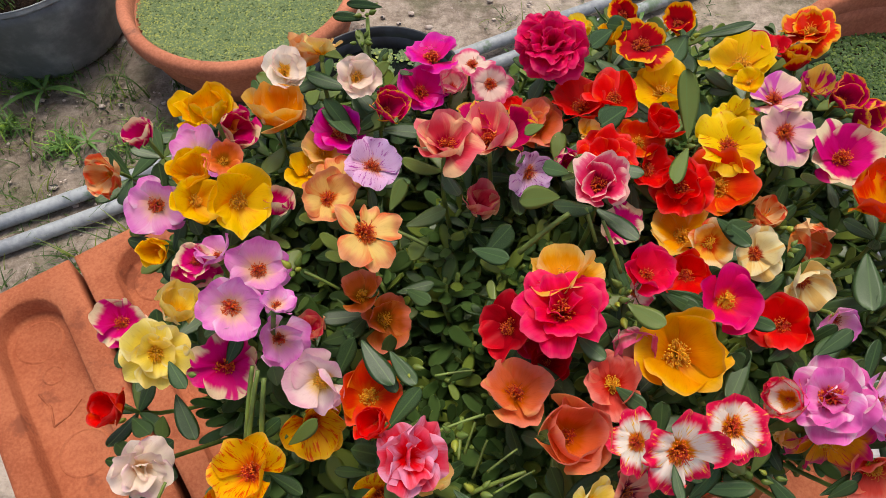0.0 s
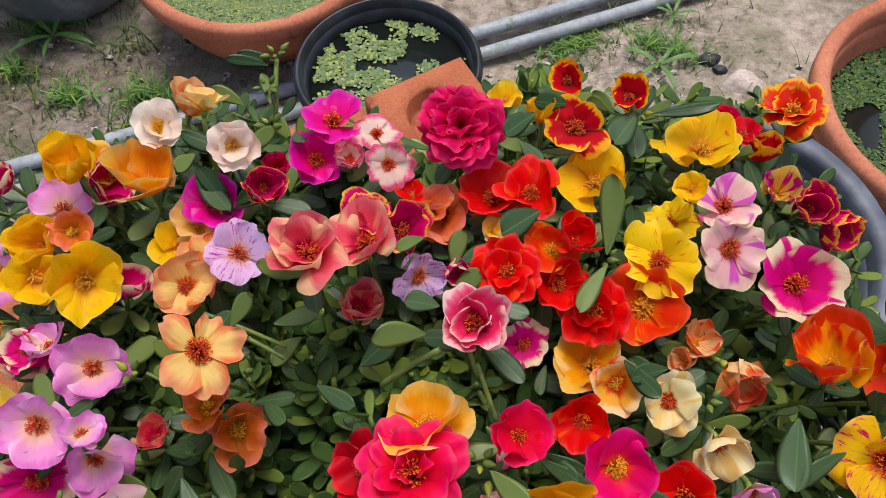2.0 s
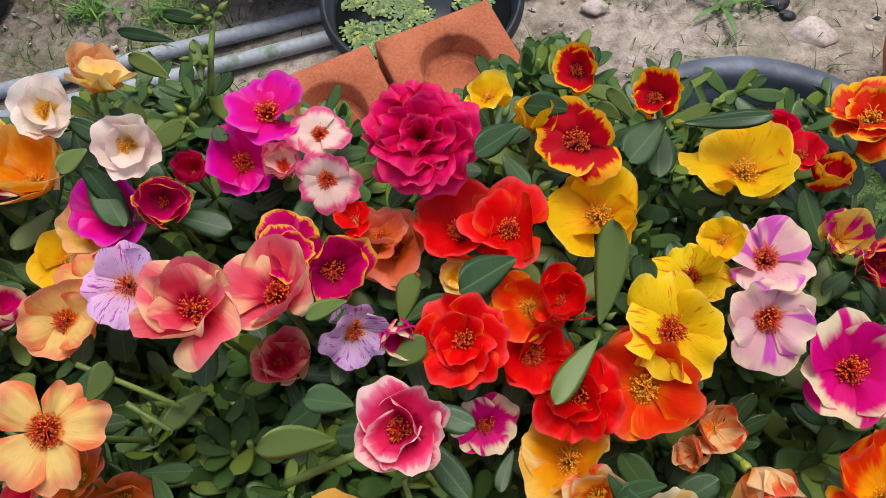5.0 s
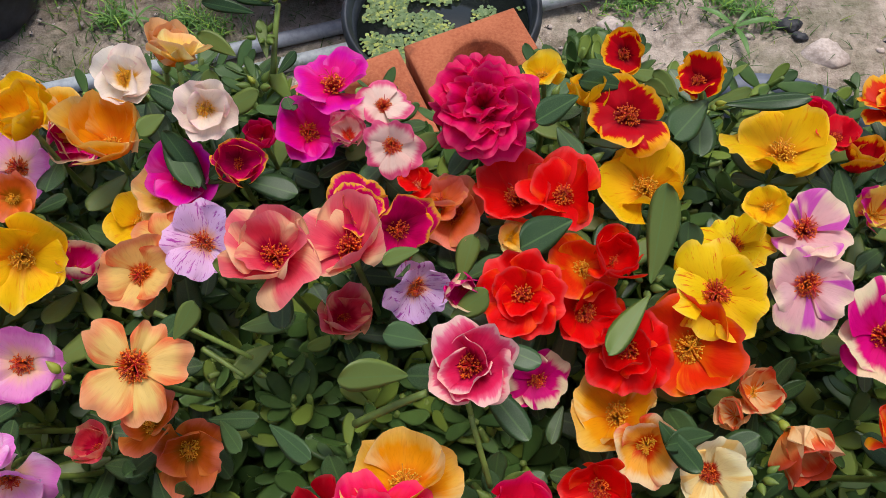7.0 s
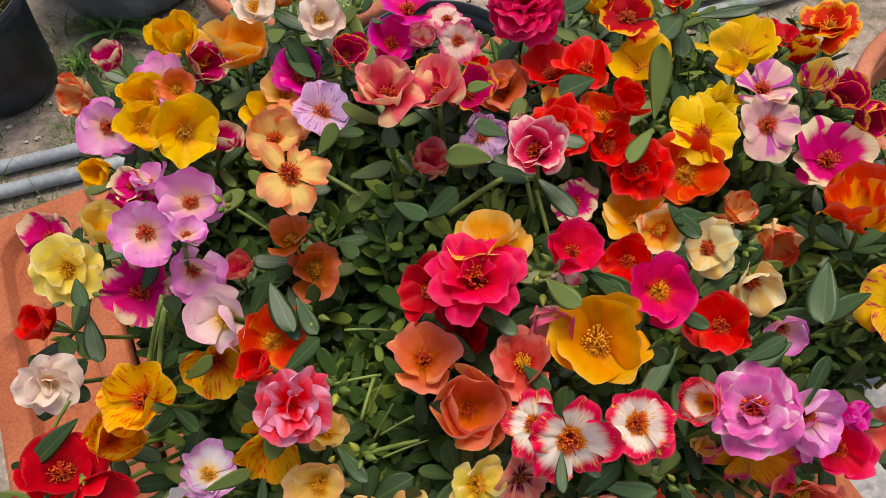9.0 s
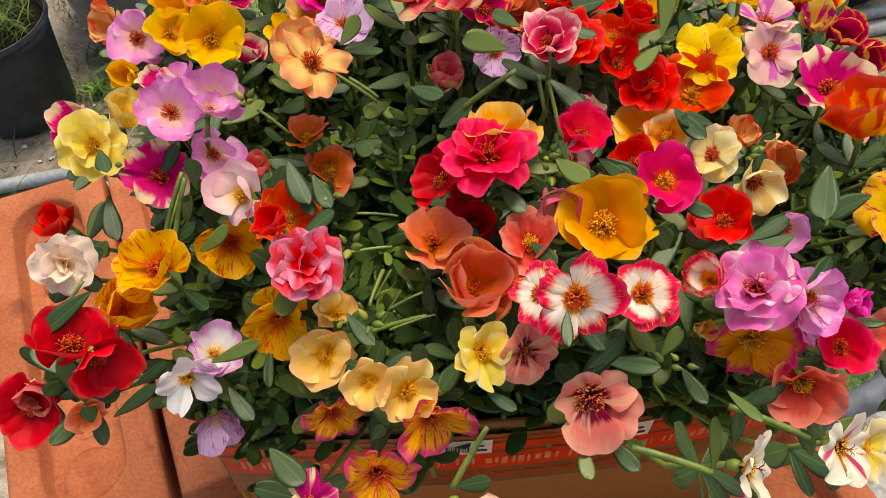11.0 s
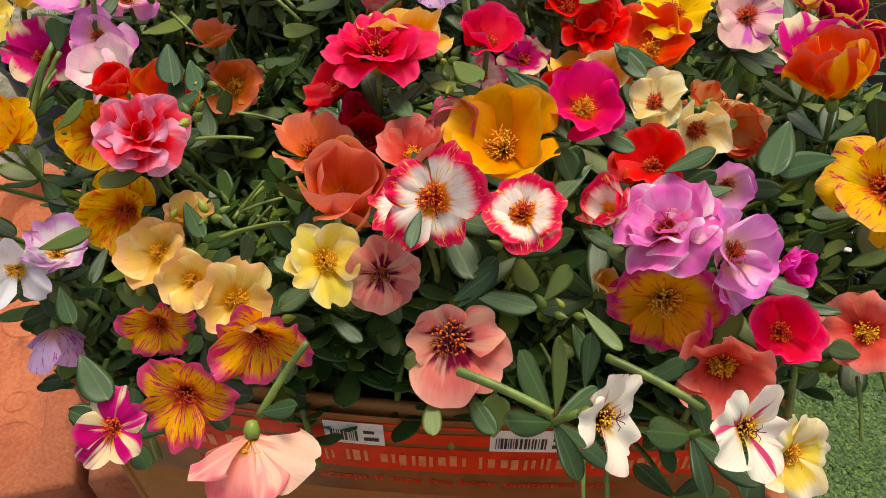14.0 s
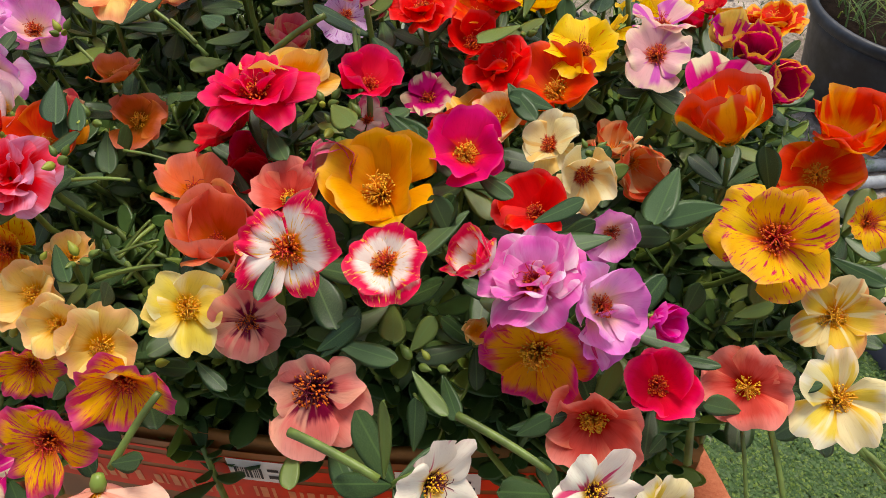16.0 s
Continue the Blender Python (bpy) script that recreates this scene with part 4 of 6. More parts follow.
RINGS = {
    # rings of petals: count, length, base and tip opening
    "double": ((9, 1.04, 70, 96), (10, 0.96, 54, 78), (10, 0.82, 38, 56), (9, 0.62, 20, 30)),
    "chalice": ((5, 1.1, 70, 34), (3, 0.95, 54, 14)),
    "ruffle": ((6, 1.04, 62, 74), (5, 0.8, 46, 36)),
    "peony": ((6, 1.04, 64, 72), (5, 0.86, 54, 34), (3, 0.6, 36, 0)),
    "dahlia": ((7, 1.06, 64, 86), (6, 0.84, 52, 56), (3, 0.56, 32, 24)),
}
CLOSED = ("cup", "tulip")


def petal_mesh(L, W, t0, t1, ruf, notch, wrap, rng, mat):
    """One petal: narrow at its foot, broad and rounded at its tip, softly waved, bent round the axis of its bloom."""
    bm, nu, nv = bmesh.new(), 18, 11
    uvl = bm.loops.layers.uv.new("UVMap")
    ph, kf, lean, curl = rng.uniform(0, 6.28), rng.uniform(1.4, 2.8), rng.uniform(-0.12, 0.12), rng.uniform(-16, 44) if t1 > 12 else rng.uniform(-24, 22)
    fold, z0, skew = rng.uniform(-0.02, 0.09), rng.uniform(0, 90), rng.uniform(-0.2, 0.2)
    grid, uvs = [], {}
    prof = [(0.0, 0.0)]
    for k in range(1, 41):
        s = k / 40
        th = radians(t0 + (t1 - t0) * s**0.8 + curl * s**3)
        prof.append((prof[-1][0] + math.sin(th) / 40, prof[-1][1] + math.cos(th) / 40))
    for j in range(nv + 1):
        v = 1 - (1 - j / nv) ** 1.25
        row = []
        for i in range(nu + 1):
            u = math.sin(math.pi * (i / nu - 0.5))
            edge = 0.46 * (1 - math.sqrt(max(0.0, 1 - abs(u) ** 2.5))) + 0.1 * notch * math.exp(-(((u - skew) / 0.26) ** 2)) - 0.06 * noise.noise(Vector((u * 2.7, z0, 0))) + 0.012 * math.sin(8 * u + 2 * ph)
            s = v * (1 - edge * v * v)
            k = min(39, int(s * 40))
            f = s * 40 - k
            r, h = (prof[k][n] * (1 - f) + prof[k + 1][n] * f for n in (0, 1))
            th = radians(t0 + (t1 - t0) * s**0.8 + curl * s**3)
            w = W * (0.13 + 0.87 * math.sin(math.pi / 2 * min(1, 1.22 * v)) ** 1.15)
            wave = ruf * v * v * math.sin(kf * u * 2 + ph) * (0.35 + 0.65 * abs(u)) + 0.4 * ruf * v**4 * math.sin(5.5 * u + 3 * ph) + 0.22 * ruf * v**6 * math.sin(10 * u + 5 * ph)
            soft = 0.15 * v * noise.noise(Vector((u * 1.3, v * 1.6, z0))) + 0.04 * v * noise.noise(Vector((u * 3.2, v * 2.2, z0 + 9)))
            off = 0.1 * u * w * v - fold * v * math.exp(-((u / 0.22) ** 2)) + wave + soft
            bow = wrap * min(0.5 * (u * w) ** 2 / max(r, 0.42), 0.45)
            p = Vector((r - bow - math.cos(th) * off, (u + lean * v) * w, h + math.sin(th) * off)) * L
            vt = bm.verts.new(p)
            uvs[vt] = (u / 2 + 0.5, v)
            row.append(vt)
        grid.append(row)
    for j in range(nv):
        for i in range(nu):
            f = bm.faces.new((grid[j][i], grid[j][i + 1], grid[j + 1][i + 1], grid[j + 1][i]))
            for lp in f.loops:
                lp[uvl].uv = uvs[lp.vert]
    return mesh_of("petal", bm, mat)


def reach(t0, t1, tall):
    """How far a unit petal with this opening reaches from the axis; for closed cups a share of its height counts."""
    x = h = best = 0.0
    for k in range(1, 41):
        th = radians(t0 + (t1 - t0) * (k / 40) ** 0.8 + (14 if t1 > 12 else -9) * (k / 40) ** 3)
        x, h = x + math.sin(th) / 40, h + math.cos(th) / 40
        best = max(best, x, 0.62 * h if tall else 0)
    return best + 0.03


def stamen_mesh(r, rng, fil, anth, n=120):
    """A tuft of filaments with anthers, and a branched style in the middle."""
    bm = bmesh.new()
    for _ in range(n):
        a, t = rng.uniform(0, 6.283), 1.1 * rng.random() ** 0.55
        L = r * rng.uniform(0.27, 0.37)
        d = Vector((math.sin(t) * math.cos(a), math.sin(t) * math.sin(a), math.cos(t)))
        p = d * L
        tube(bm, [Vector((d.x, d.y, 0)) * r * 0.05, d * L * 0.6 + Vector((0, 0, 0.03 * r)), p], r * 0.009, r * 0.007, 3, 0)
        q = Vector((rng.gauss(0, 1), rng.gauss(0, 1), rng.gauss(0, 0.6))).to_track_quat("Z", "Y")
        s = r * rng.uniform(0.015, 0.023)
        vs = [bm.verts.new(p + q @ (Vector(c) * s)) for c in ((1, 0, 0), (0, 1, 0), (-1, 0, 0), (0, -1, 0), (0, 0, 1.7), (0, 0, -1.7))]
        for k in range(4):
            for f in ((vs[k], vs[(k + 1) % 4], vs[4]), (vs[(k + 1) % 4], vs[k], vs[5])):
                bm.faces.new(f).material_index = 1
    for k in range(5):
        a, w = 2 * math.pi * k / 5 + rng.uniform(-0.2, 0.2), rng.uniform(0.15, 0.24)
        c, d = math.cos(a), math.sin(a)
        tube(bm, [Vector((0, 0, r * 0.1)), Vector((0, 0, r * 0.4)), Vector((c * r * w * 0.6, d * r * w * 0.6, r * 0.52)), Vector((c * r * w, d * r * w, r * 0.5))], r * 0.011, r * 0.008, 4, 0)
    return mesh_of("stamen_tuft", bm, fil, anth)


def leaf_mesh(L, W, thick, bend, rng, mat):
    """A fleshy spoon-shaped leaf along +x, with a rounded tip, thickness and a faint fold."""
    bm, nu, nv = bmesh.new(), 6, 11
    tw, sway = rng.uniform(-0.2, 0.2), rng.uniform(-0.05, 0.05)
    top, bot = [], []
    for j in range(nv + 1):
        v = 0.5 - 0.5 * math.cos(math.pi * j / nv)
        w = W * 1.88 * v**0.85 * max(0.0, 1 - v**2.4) ** 0.6 + 0.012 * (1 - v) + 0.001
        a, b = [], []
        for i in range(nu + 1):
            u = 2 * i / nu - 1
            z = bend * L * (v * v) + 0.13 * W * u * u - 0.02 * W * math.exp(-((u / 0.18) ** 2)) + tw * W * u * v
            e = thick * (1 - u * u) * (0.4 + 0.6 * math.sin(math.pi * min(1, v + 0.1)))
            y = u * w + sway * math.sin(math.pi * v)
            a.append(bm.verts.new((L * v, y, z + e)))
            b.append(bm.verts.new((L * v, y, z - e)) if 0 < i < nu else a[-1])
        top.append(a)
        bot.append(b)
    for j in range(nv):
        for i in range(nu):
            bm.faces.new((top[j][i], top[j][i + 1], top[j + 1][i + 1], top[j + 1][i]))
            q = [bot[j + 1][i], bot[j + 1][i + 1], bot[j][i + 1], bot[j][i]]
            bm.faces.new([v for n, v in enumerate(q) if v not in q[:n]])
    return mesh_of("leaf", bm, mat)


def bud_mesh():
    bm = lathe([(0.0, -0.3), (0.2, -0.25), (0.44, 0.0), (0.54, 0.35), (0.44, 0.75), (0.24, 1.12), (0.08, 1.42), (0.0, 1.5)], 10)
    return mesh_of("bud", bm, M_BUD)


_r = random.Random(77)
LEAVES = [leaf_mesh(1.0, _r.uniform(0.17, 0.25), 0.04, _r.uniform(-0.12, 0.2), _r, M_LEAF) for _ in range(6)]
LEAVES.append(leaf_mesh(1.0, 0.25, 0.035, 0.06, _r, M_LEAF))
BUD = bud_mesh()
PLANTS, FLOWER_AT, WHORLS = {}, [], []


def plant(scheme):
    if scheme not in PLANTS:
        PLANTS[scheme] = thing("moss_rose_plant", f"moss rose with {WORDS[scheme]} in the box", "flowering plant", "moss roses in the box")
        PLANTS[scheme].location = (CENTRE.x, CENTRE.y, 0.92)
    return PLANTS[scheme]


def place(ob, m):
    """Set a plant part's world pose; plants only shift, they do not turn."""
    ob.matrix_local = Matrix.Translation(-ob.parent.location) @ m


def put_leaf(pl, base, d, up, length, k):
    x = d.normalized()
    y = up.cross(x)
    y = y.normalized() if y.length > 1e-3 else Vector((0, 1, 0))
    z = x.cross(y)
    m = Matrix((x, y, z)).transposed().to_4x4()
    place(part("leaf", LEAVES[k % 6], pl), Matrix.Translation(base) @ m @ Matrix.Diagonal((length, length, length, 1)))


def flower(scheme, kind, at, face, r, seed, leaves=5, side=None, laid=()):
    """One bloom at a place, facing a way, with its stalk, leaf whorl and buds; laid: petals as angle from side, length and width."""
    rng, pl, n, at = random.Random(seed * 31), plant(scheme), Vector(face).normalized(), Vector(at)
    FLOWER_AT.append((at, r, n))
    petals, t0, t1, W, ruf, notch, cup = KINDS[kind]
    mat = PETALS[scheme]
    roll = rng.uniform(0, 6.28)
    base = at - n * r * 0.22
    turn = n.to_track_quat("Z", "Y").to_matrix().to_4x4() @ Matrix.Rotation(roll, 4, "Z")
    if laid:
        x = (Vector(side) - n * n.dot(Vector(side))).normalized()
        turn, petals = Matrix((x, n.cross(x), n)).transposed().to_4x4(), len(laid)
    fl = part("flower", mesh_of("calyx", lathe([(0.0, -0.3 * r), (0.1 * r, -0.26 * r), (0.15 * r, -0.1 * r), (0.12 * r, 0.02 * r), (0.0, 0.03 * r)], 8), M_BUD), pl, f"{kind_word(kind)}")
    place(fl, Matrix.Translation(base) @ turn)
    for k in range(petals):
        wide = W
        if laid:
            a, L, wide = radians(laid[k][0]), r * laid[k][1], laid[k][2]
            p0, p1 = t0 + (4 if k % 2 else -4), t1 + rng.uniform(-10, 10)
            L /= reach(p0, p1, False)
        elif kind in RINGS:
            ring, q = 0, k
            while q >= RINGS[kind][ring][0]:
                q -= RINGS[kind][ring][0]
                ring += 1
            num, size, p0, p1 = RINGS[kind][ring]
            a = 2 * math.pi * (q + 0.5 * ring) / num + rng.uniform(-0.15, 0.15)
            L = r * size * rng.uniform(0.9, 1.08)
            p0, p1 = p0 + rng.uniform(-6, 6), p1 + rng.uniform(-12, 12)
        else:
            a = 2 * math.pi * k / petals + rng.uniform(-0.12, 0.12)
            L = r / reach(t0, t1, kind in CLOSED) * rng.uniform(0.86, 1.1) * (0.84 if kind in CLOSED else 1.0)
            loose = 0.45 if kind in CLOSED else 1.0
            p0, p1 = t0 + loose * (4 if k % 2 else -4), t1 + loose * (rng.uniform(-22, 18) + (6 if k % 2 else -6))
        me = petal_mesh(L, wide * rng.uniform(0.88, 1.08), p0, p1, ruf * rng.uniform(0.6, 1.4), notch * rng.uniform(0.2, 1.2), cup, rng, mat)
        part("petal", me, fl, at=Matrix.Rotation(a + rng.uniform(-0.1, 0.1), 4, "Z") @ Matrix.Translation((0.03 * r, 0, 0.001 * (k % 3))) @ Matrix.Rotation(rng.gauss(0, 0.07 if kind in CLOSED else 0.15), 4, "X"))
    if kind not in ("double", "peony") or scheme == "pink_double":
        red = scheme in RED_THROAT
        part("stamen_tuft", stamen_mesh(r * (0.85 if kind in CLOSED else 1.0), rng, M_FIL_M if scheme in ("salmon", "white_stripe") else M_FIL_R if red else M_FIL_Y, M_ANTHER if red else M_ANTHER_Y), fl, at=Matrix.Translation((0, 0, 0.02 * r)))
    # stalk
    foot = Vector((CENTRE.x + (at.x - CENTRE.x) * 0.55, CENTRE.y + (at.y - CENTRE.y) * 0.5, 0.925))
    neck = base - n * 0.3 * r
    down = Vector((0, 0, -1))
    length = (neck - foot).length
    hub = neck + (-n * 0.5 + down * 0.5).normalized() * rng.uniform(0.012, 0.022)
    pts = bez(foot, foot + Vector((0, 0, length * 0.35)), hub - (-n * 0.5 + down * 0.5).normalized() * -0.25 * length, hub, 8) + [hub.lerp(neck, 0.5), neck]
    if scheme != "pink_drop":
        part("stem", mesh_of("stem", tube(bmesh.new(), [p - pl.location for p in pts], 0.0018, 0.0013, 6), M_STEM), pl)
        WHORLS.append((pl, hub, (neck - hub).normalized(), leaves, seed))
    return fl


def hides(p, slack=0.9):
    """Whether a leaf point would stand in front of, or in, a bloom."""
    for c, r, n in FLOWER_AT:
        d = p - c
        h = d.dot(n)
        if -0.35 * r < h < 0.04 and (d - n * h).length < r * slack:
            return True
    return False


def whorls():
    """Leaves and buds on the stalks, below the blooms."""
    for pl, hub, ax, leaves, seed in WHORLS:
        rng = random.Random(seed * 17 + 3)
        q = ax.to_track_quat("Z", "Y")
        for k in range(leaves):
            a = 2 * math.pi * k / leaves + rng.uniform(-0.4, 0.4)
            d = (q @ Vector((math.cos(a), math.sin(a), rng.uniform(-0.1, 0.6)))).normalized()
            L = rng.uniform(0.018, 0.029)
            if hides(hub + d * L) or hides(hub + d * L * 0.55):
                continue
            put_leaf(pl, hub, d, ax, L, rng.randint(0, 5))
        for k in range(rng.choice((0, 0, 0, 1))):
            a = rng.uniform(0, 6.28)
            b = q @ Vector((math.cos(a), math.sin(a), 0.6)).normalized()
            put_bud(pl, hub + b * 0.009, b, rng.uniform(0.0028, 0.004))


def put_bud(pl, at, d, s):
    if hides(at, 0.95):
        return
    place(part("bud", BUD, pl), Matrix.Translation(at) @ d.to_track_quat("Z", "Y").to_matrix().to_4x4() @ Matrix.Diagonal((s, s, s * 1.1, 1)))


def spoon_leaf(scheme, base, tip, up, ratio, front=False):
    """A single fleshy leaf from its foot to its tip."""
    pl, a, b = plant(scheme), Vector(base), Vector(tip)
    L, x = (b - a).length, (b - a).normalized()
    y = Vector(up).cross(x).normalized()
    z = x.cross(y)
    if not front and (hides(b, 0.6) and hides(a.lerp(b, 0.6), 0.6)):
        return
    m = Matrix((x, y, z)).transposed().to_4x4()
    place(part("leaf", LEAVES[6], pl), Matrix.Translation(a) @ m @ Matrix.Diagonal((L, L * ratio / 0.31, L * 0.9, 1)))


def stalk(scheme, a, b, r):
    """A bare fleshy stalk between two places, slightly arched."""
    pl, a, b = plant(scheme), Vector(a), Vector(b)
    up = Vector((0, 0, (b - a).length))
    pts = bez(a, a.lerp(b, 0.3) + up * 0.05, a.lerp(b, 0.7) + up * 0.06, b, 9)
    part("stem", mesh_of("stem", tube(bmesh.new(), [p - pl.location for p in pts], r, r * 0.85, 7), M_STEM), pl)


def bud_cluster(scheme, at, n):
    pl, rng, c = plant(scheme), random.Random(int(at[0] * 1e4) + 5000), Vector(at)
    for k in range(n):
        d = Vector((math.cos(k * 2.4), math.sin(k * 2.4) - 0.3, rng.uniform(0.3, 1.2))).normalized()
        put_bud(pl, c + d * 0.0042 * (0.7 + 0.14 * k), d, rng.uniform(0.0024, 0.0038))


def kind_word(kind):
    return {"open": "wide open single bloom", "star": "star-shaped bloom", "bowl": "bowl-shaped bloom", "cup": "half-closed cup bloom", "tulip": "upright tulip-shaped bloom", "lily": "loose narrow-petalled bloom", "fan": "fan-shaped bloom with loose petals", "starwide": "star-shaped bloom with broad petals", "chalice": "deep bowl bloom with inner petals", "ruffle": "ruffled semi-double bloom", "double": "full double bloom", "peony": "loose double bloom with broad petals", "dahlia": "narrow-petalled double bloom"}[kind]


flower("amber", "cup", (-0.110, 0.318, 1.128), (0.06, 0.14, 0.99), 0.0183, 1)
flower("amber", "bowl", (0.122, 0.245, 1.104), (-0.19, 0.08, 0.98), 0.0187, 2)
flower("amber", "bowl", (-0.154, 0.341, 1.105), (0.49, -0.12, 0.86), 0.0123, 3)
flower("amber", "bowl", (0.049, 0.199, 1.138), (-0.05, 0.39, 0.92), 0.0205, 4)
flower("apricot", "bowl", (-0.017, 0.090, 1.090), (-0.01, -0.54, 0.84), 0.0146, 5)
flower("apricot", "bowl", (0.007, 0.078, 1.095), (0.23, -0.58, 0.78), 0.0130, 6)
flower("apricot", "open", (0.024, 0.079, 1.089), (0.35, -0.57, 0.74), 0.0165, 7)
flower("apricot", "bowl", (-0.020, 0.115, 1.087), (0.18, -0.14, 0.97), 0.0113, 8)
flower("apricot", "bowl", (-0.085, 0.356, 1.146), (-0.01, 0.80, 0.61), 0.0124, 9)
flower("apricot", "bowl", (-0.084, 0.303, 1.116), (0.18, -0.32, 0.93), 0.0142, 10)
flower("apricot", "bowl", (0.070, 0.301, 1.131), (0.03, -0.37, 0.93), 0.0074, 11)
flower("apricot", "cup", (0.155, 0.133, 1.092), (0.18, -0.61, 0.77), 0.0056, 12)
flower("blush", "starwide", (0.006, 0.352, 1.136), (0.18, -0.00, 0.98), 0.0132, 13)
flower("blush", "starwide", (0.016, 0.328, 1.143), (0.14, -0.65, 0.75), 0.0137, 14)
flower("blush", "cup", (-0.007, 0.338, 1.130), (0.12, -0.20, 0.97), 0.0086, 15)
flower("blush", "cup", (0.081, 0.175, 1.123), (0.05, -0.92, 0.38), 0.0112, 16)
flower("blush", "lily", (0.085, 0.195, 1.130), (0.47, -0.49, 0.73), 0.0098, 17)
flower("butter", "ruffle", (-0.153, 0.164, 1.132), (0.40, -0.51, 0.76), 0.0174, 18)
flower("butter", "cup", (-0.149, 0.190, 1.126), (0.50, 0.10, 0.86), 0.0127, 19)
flower("butter", "open", (0.056, 0.095, 1.106), (0.51, -0.47, 0.72), 0.0174, 20, side=(0.82, 0.52, -0.23), laid=((76, 0.9, 0.56), (148, 0.92, 0.52), (200, 0.92, 0.5), (-90, 1.05, 0.5), (2, 0.78, 0.54)))
flower("candy", "open", (0.186, 0.330, 1.123), (-0.13, 0.06, 0.99), 0.0191, 21)
flower("candy", "open", (0.189, 0.306, 1.120), (0.12, -0.56, 0.82), 0.0186, 22)
flower("candy", "cup", (0.212, 0.099, 0.975), (0.16, -0.88, -0.44), 0.0196, 23)
flower("cerise", "cup", (-0.045, 0.332, 1.125), (-0.01, -0.11, 0.99), 0.0083, 24)
flower("cerise", "double", (0.051, 0.342, 1.160), (0.04, -0.30, 0.95), 0.0222, 25)
flower("cerise_cream", "open", (0.089, 0.253, 1.105), (0.18, -0.49, 0.85), 0.0136, 26)
flower("cerise_cream", "cup", (-0.111, 0.263, 1.113), (0.51, 0.23, 0.83), 0.0102, 27)
flower("cerise_cream", "cup", (-0.148, 0.334, 1.102), (0.53, -0.49, 0.69), 0.0150, 28)
flower("cerise_cream", "open", (-0.124, 0.166, 1.113), (0.41, -0.40, 0.82), 0.0186, 29)
flower("cerise_cream", "bowl", (-0.183, 0.191, 1.114), (0.24, -0.32, 0.92), 0.0137, 30)
flower("cerise_cream", "bowl", (0.223, 0.295, 1.109), (-0.13, -0.21, 0.97), 0.0206, 31)
flower("cerise_cream", "bowl", (-0.152, 0.226, 1.108), (0.16, -0.26, 0.95), 0.0145, 32)
flower("cerise_cream", "cup", (0.055, 0.274, 1.138), (0.21, -0.73, 0.65), 0.0083, 33)
flower("cerise_cream", "cup", (-0.199, 0.322, 1.110), (-0.19, -0.25, 0.95), 0.0099, 34)
flower("cerise_cream", "bowl", (-0.146, 0.223, 1.123), (-0.03, -0.35, 0.94), 0.0104, 35)
flower("cerise_yellow", "bowl", (0.026, 0.293, 1.140), (0.34, -0.40, 0.85), 0.0151, 36)
flower("cerise_yellow", "bowl", (0.013, 0.290, 1.155), (0.25, 0.07, 0.97), 0.0103, 37)
flower("cerise_yellow", "cup", (-0.044, 0.309, 1.144), (0.38, -0.28, 0.88), 0.0112, 38)
flower("cerise_yellow", "cup", (0.235, 0.341, 1.109), (0.07, -0.42, 0.90), 0.0124, 39)
flower("cerise_yellow", "bowl", (0.007, 0.301, 1.139), (0.11, 0.13, 0.99), 0.0121, 40)
flower("cerise_yellow", "cup", (0.248, 0.337, 1.097), (0.48, -0.69, 0.53), 0.0128, 41)
flower("coral", "bowl", (0.023, 0.151, 1.107), (0.15, 0.08, 0.99), 0.0187, 42)
flower("coral", "cup", (0.048, 0.129, 1.106), (0.19, -0.22, 0.96), 0.0191, 43)
flower("coral", "bowl", (0.039, 0.312, 1.131), (-0.09, 0.27, 0.96), 0.0124, 44)
flower("coral", "bowl", (0.045, 0.311, 1.124), (-0.23, -0.14, 0.96), 0.0154, 45)
flower("coral", "bowl", (-0.133, 0.054, 1.061), (0.63, -0.73, 0.28), 0.0099, 46)
flower("coral_pink", "chalice", (-0.009, 0.262, 1.168), (0.16, -0.11, 0.98), 0.0194, 47)
flower("coral_pink", "bowl", (0.013, 0.275, 1.156), (-0.07, -0.01, 1.00), 0.0176, 48)
flower("coral_pink", "cup", (0.007, 0.263, 1.111), (0.30, -0.05, 0.95), 0.0119, 49)
flower("coral_pink", "cup", (-0.173, 0.070, 1.044), (0.28, -0.89, 0.37), 0.0118, 50)
flower("coral_pink", "cup", (-0.087, 0.196, 1.088), (0.03, 0.05, 1.00), 0.0094, 51)
flower("coral_red", "bowl", (0.070, 0.151, 1.117), (0.04, -0.30, 0.95), 0.0155, 52)
flower("coral_red", "bowl", (0.205, 0.121, 1.075), (0.06, -0.90, 0.42), 0.0184, 53)
flower("coral_red", "open", (0.257, 0.158, 1.073), (-0.13, -0.67, 0.73), 0.0175, 54)
flower("cream", "chalice", (-0.106, 0.342, 1.144), (0.18, -0.41, 0.90), 0.0141, 55)
flower("cream_magenta", "fan", (-0.017, 0.035, 1.042), (0.35, -0.51, 0.79), 0.0173, 56)
flower("cream_red", "bowl", (0.156, 0.227, 1.113), (-0.21, -0.49, 0.84), 0.0131, 57)
flower("cream_red", "bowl", (0.176, 0.208, 1.116), (0.09, -0.88, 0.46), 0.0142, 58)
flower("crimson", "cup", (0.200, 0.409, 1.086), (-0.24, -0.16, 0.96), 0.0112, 59)
flower("crimson", "dahlia", (0.045, 0.177, 1.146), (0.00, 0.00, 1.00), 0.0240, 60)
flower("crimson", "bowl", (0.225, 0.145, 1.075), (-0.01, -0.42, 0.91), 0.0149, 61)
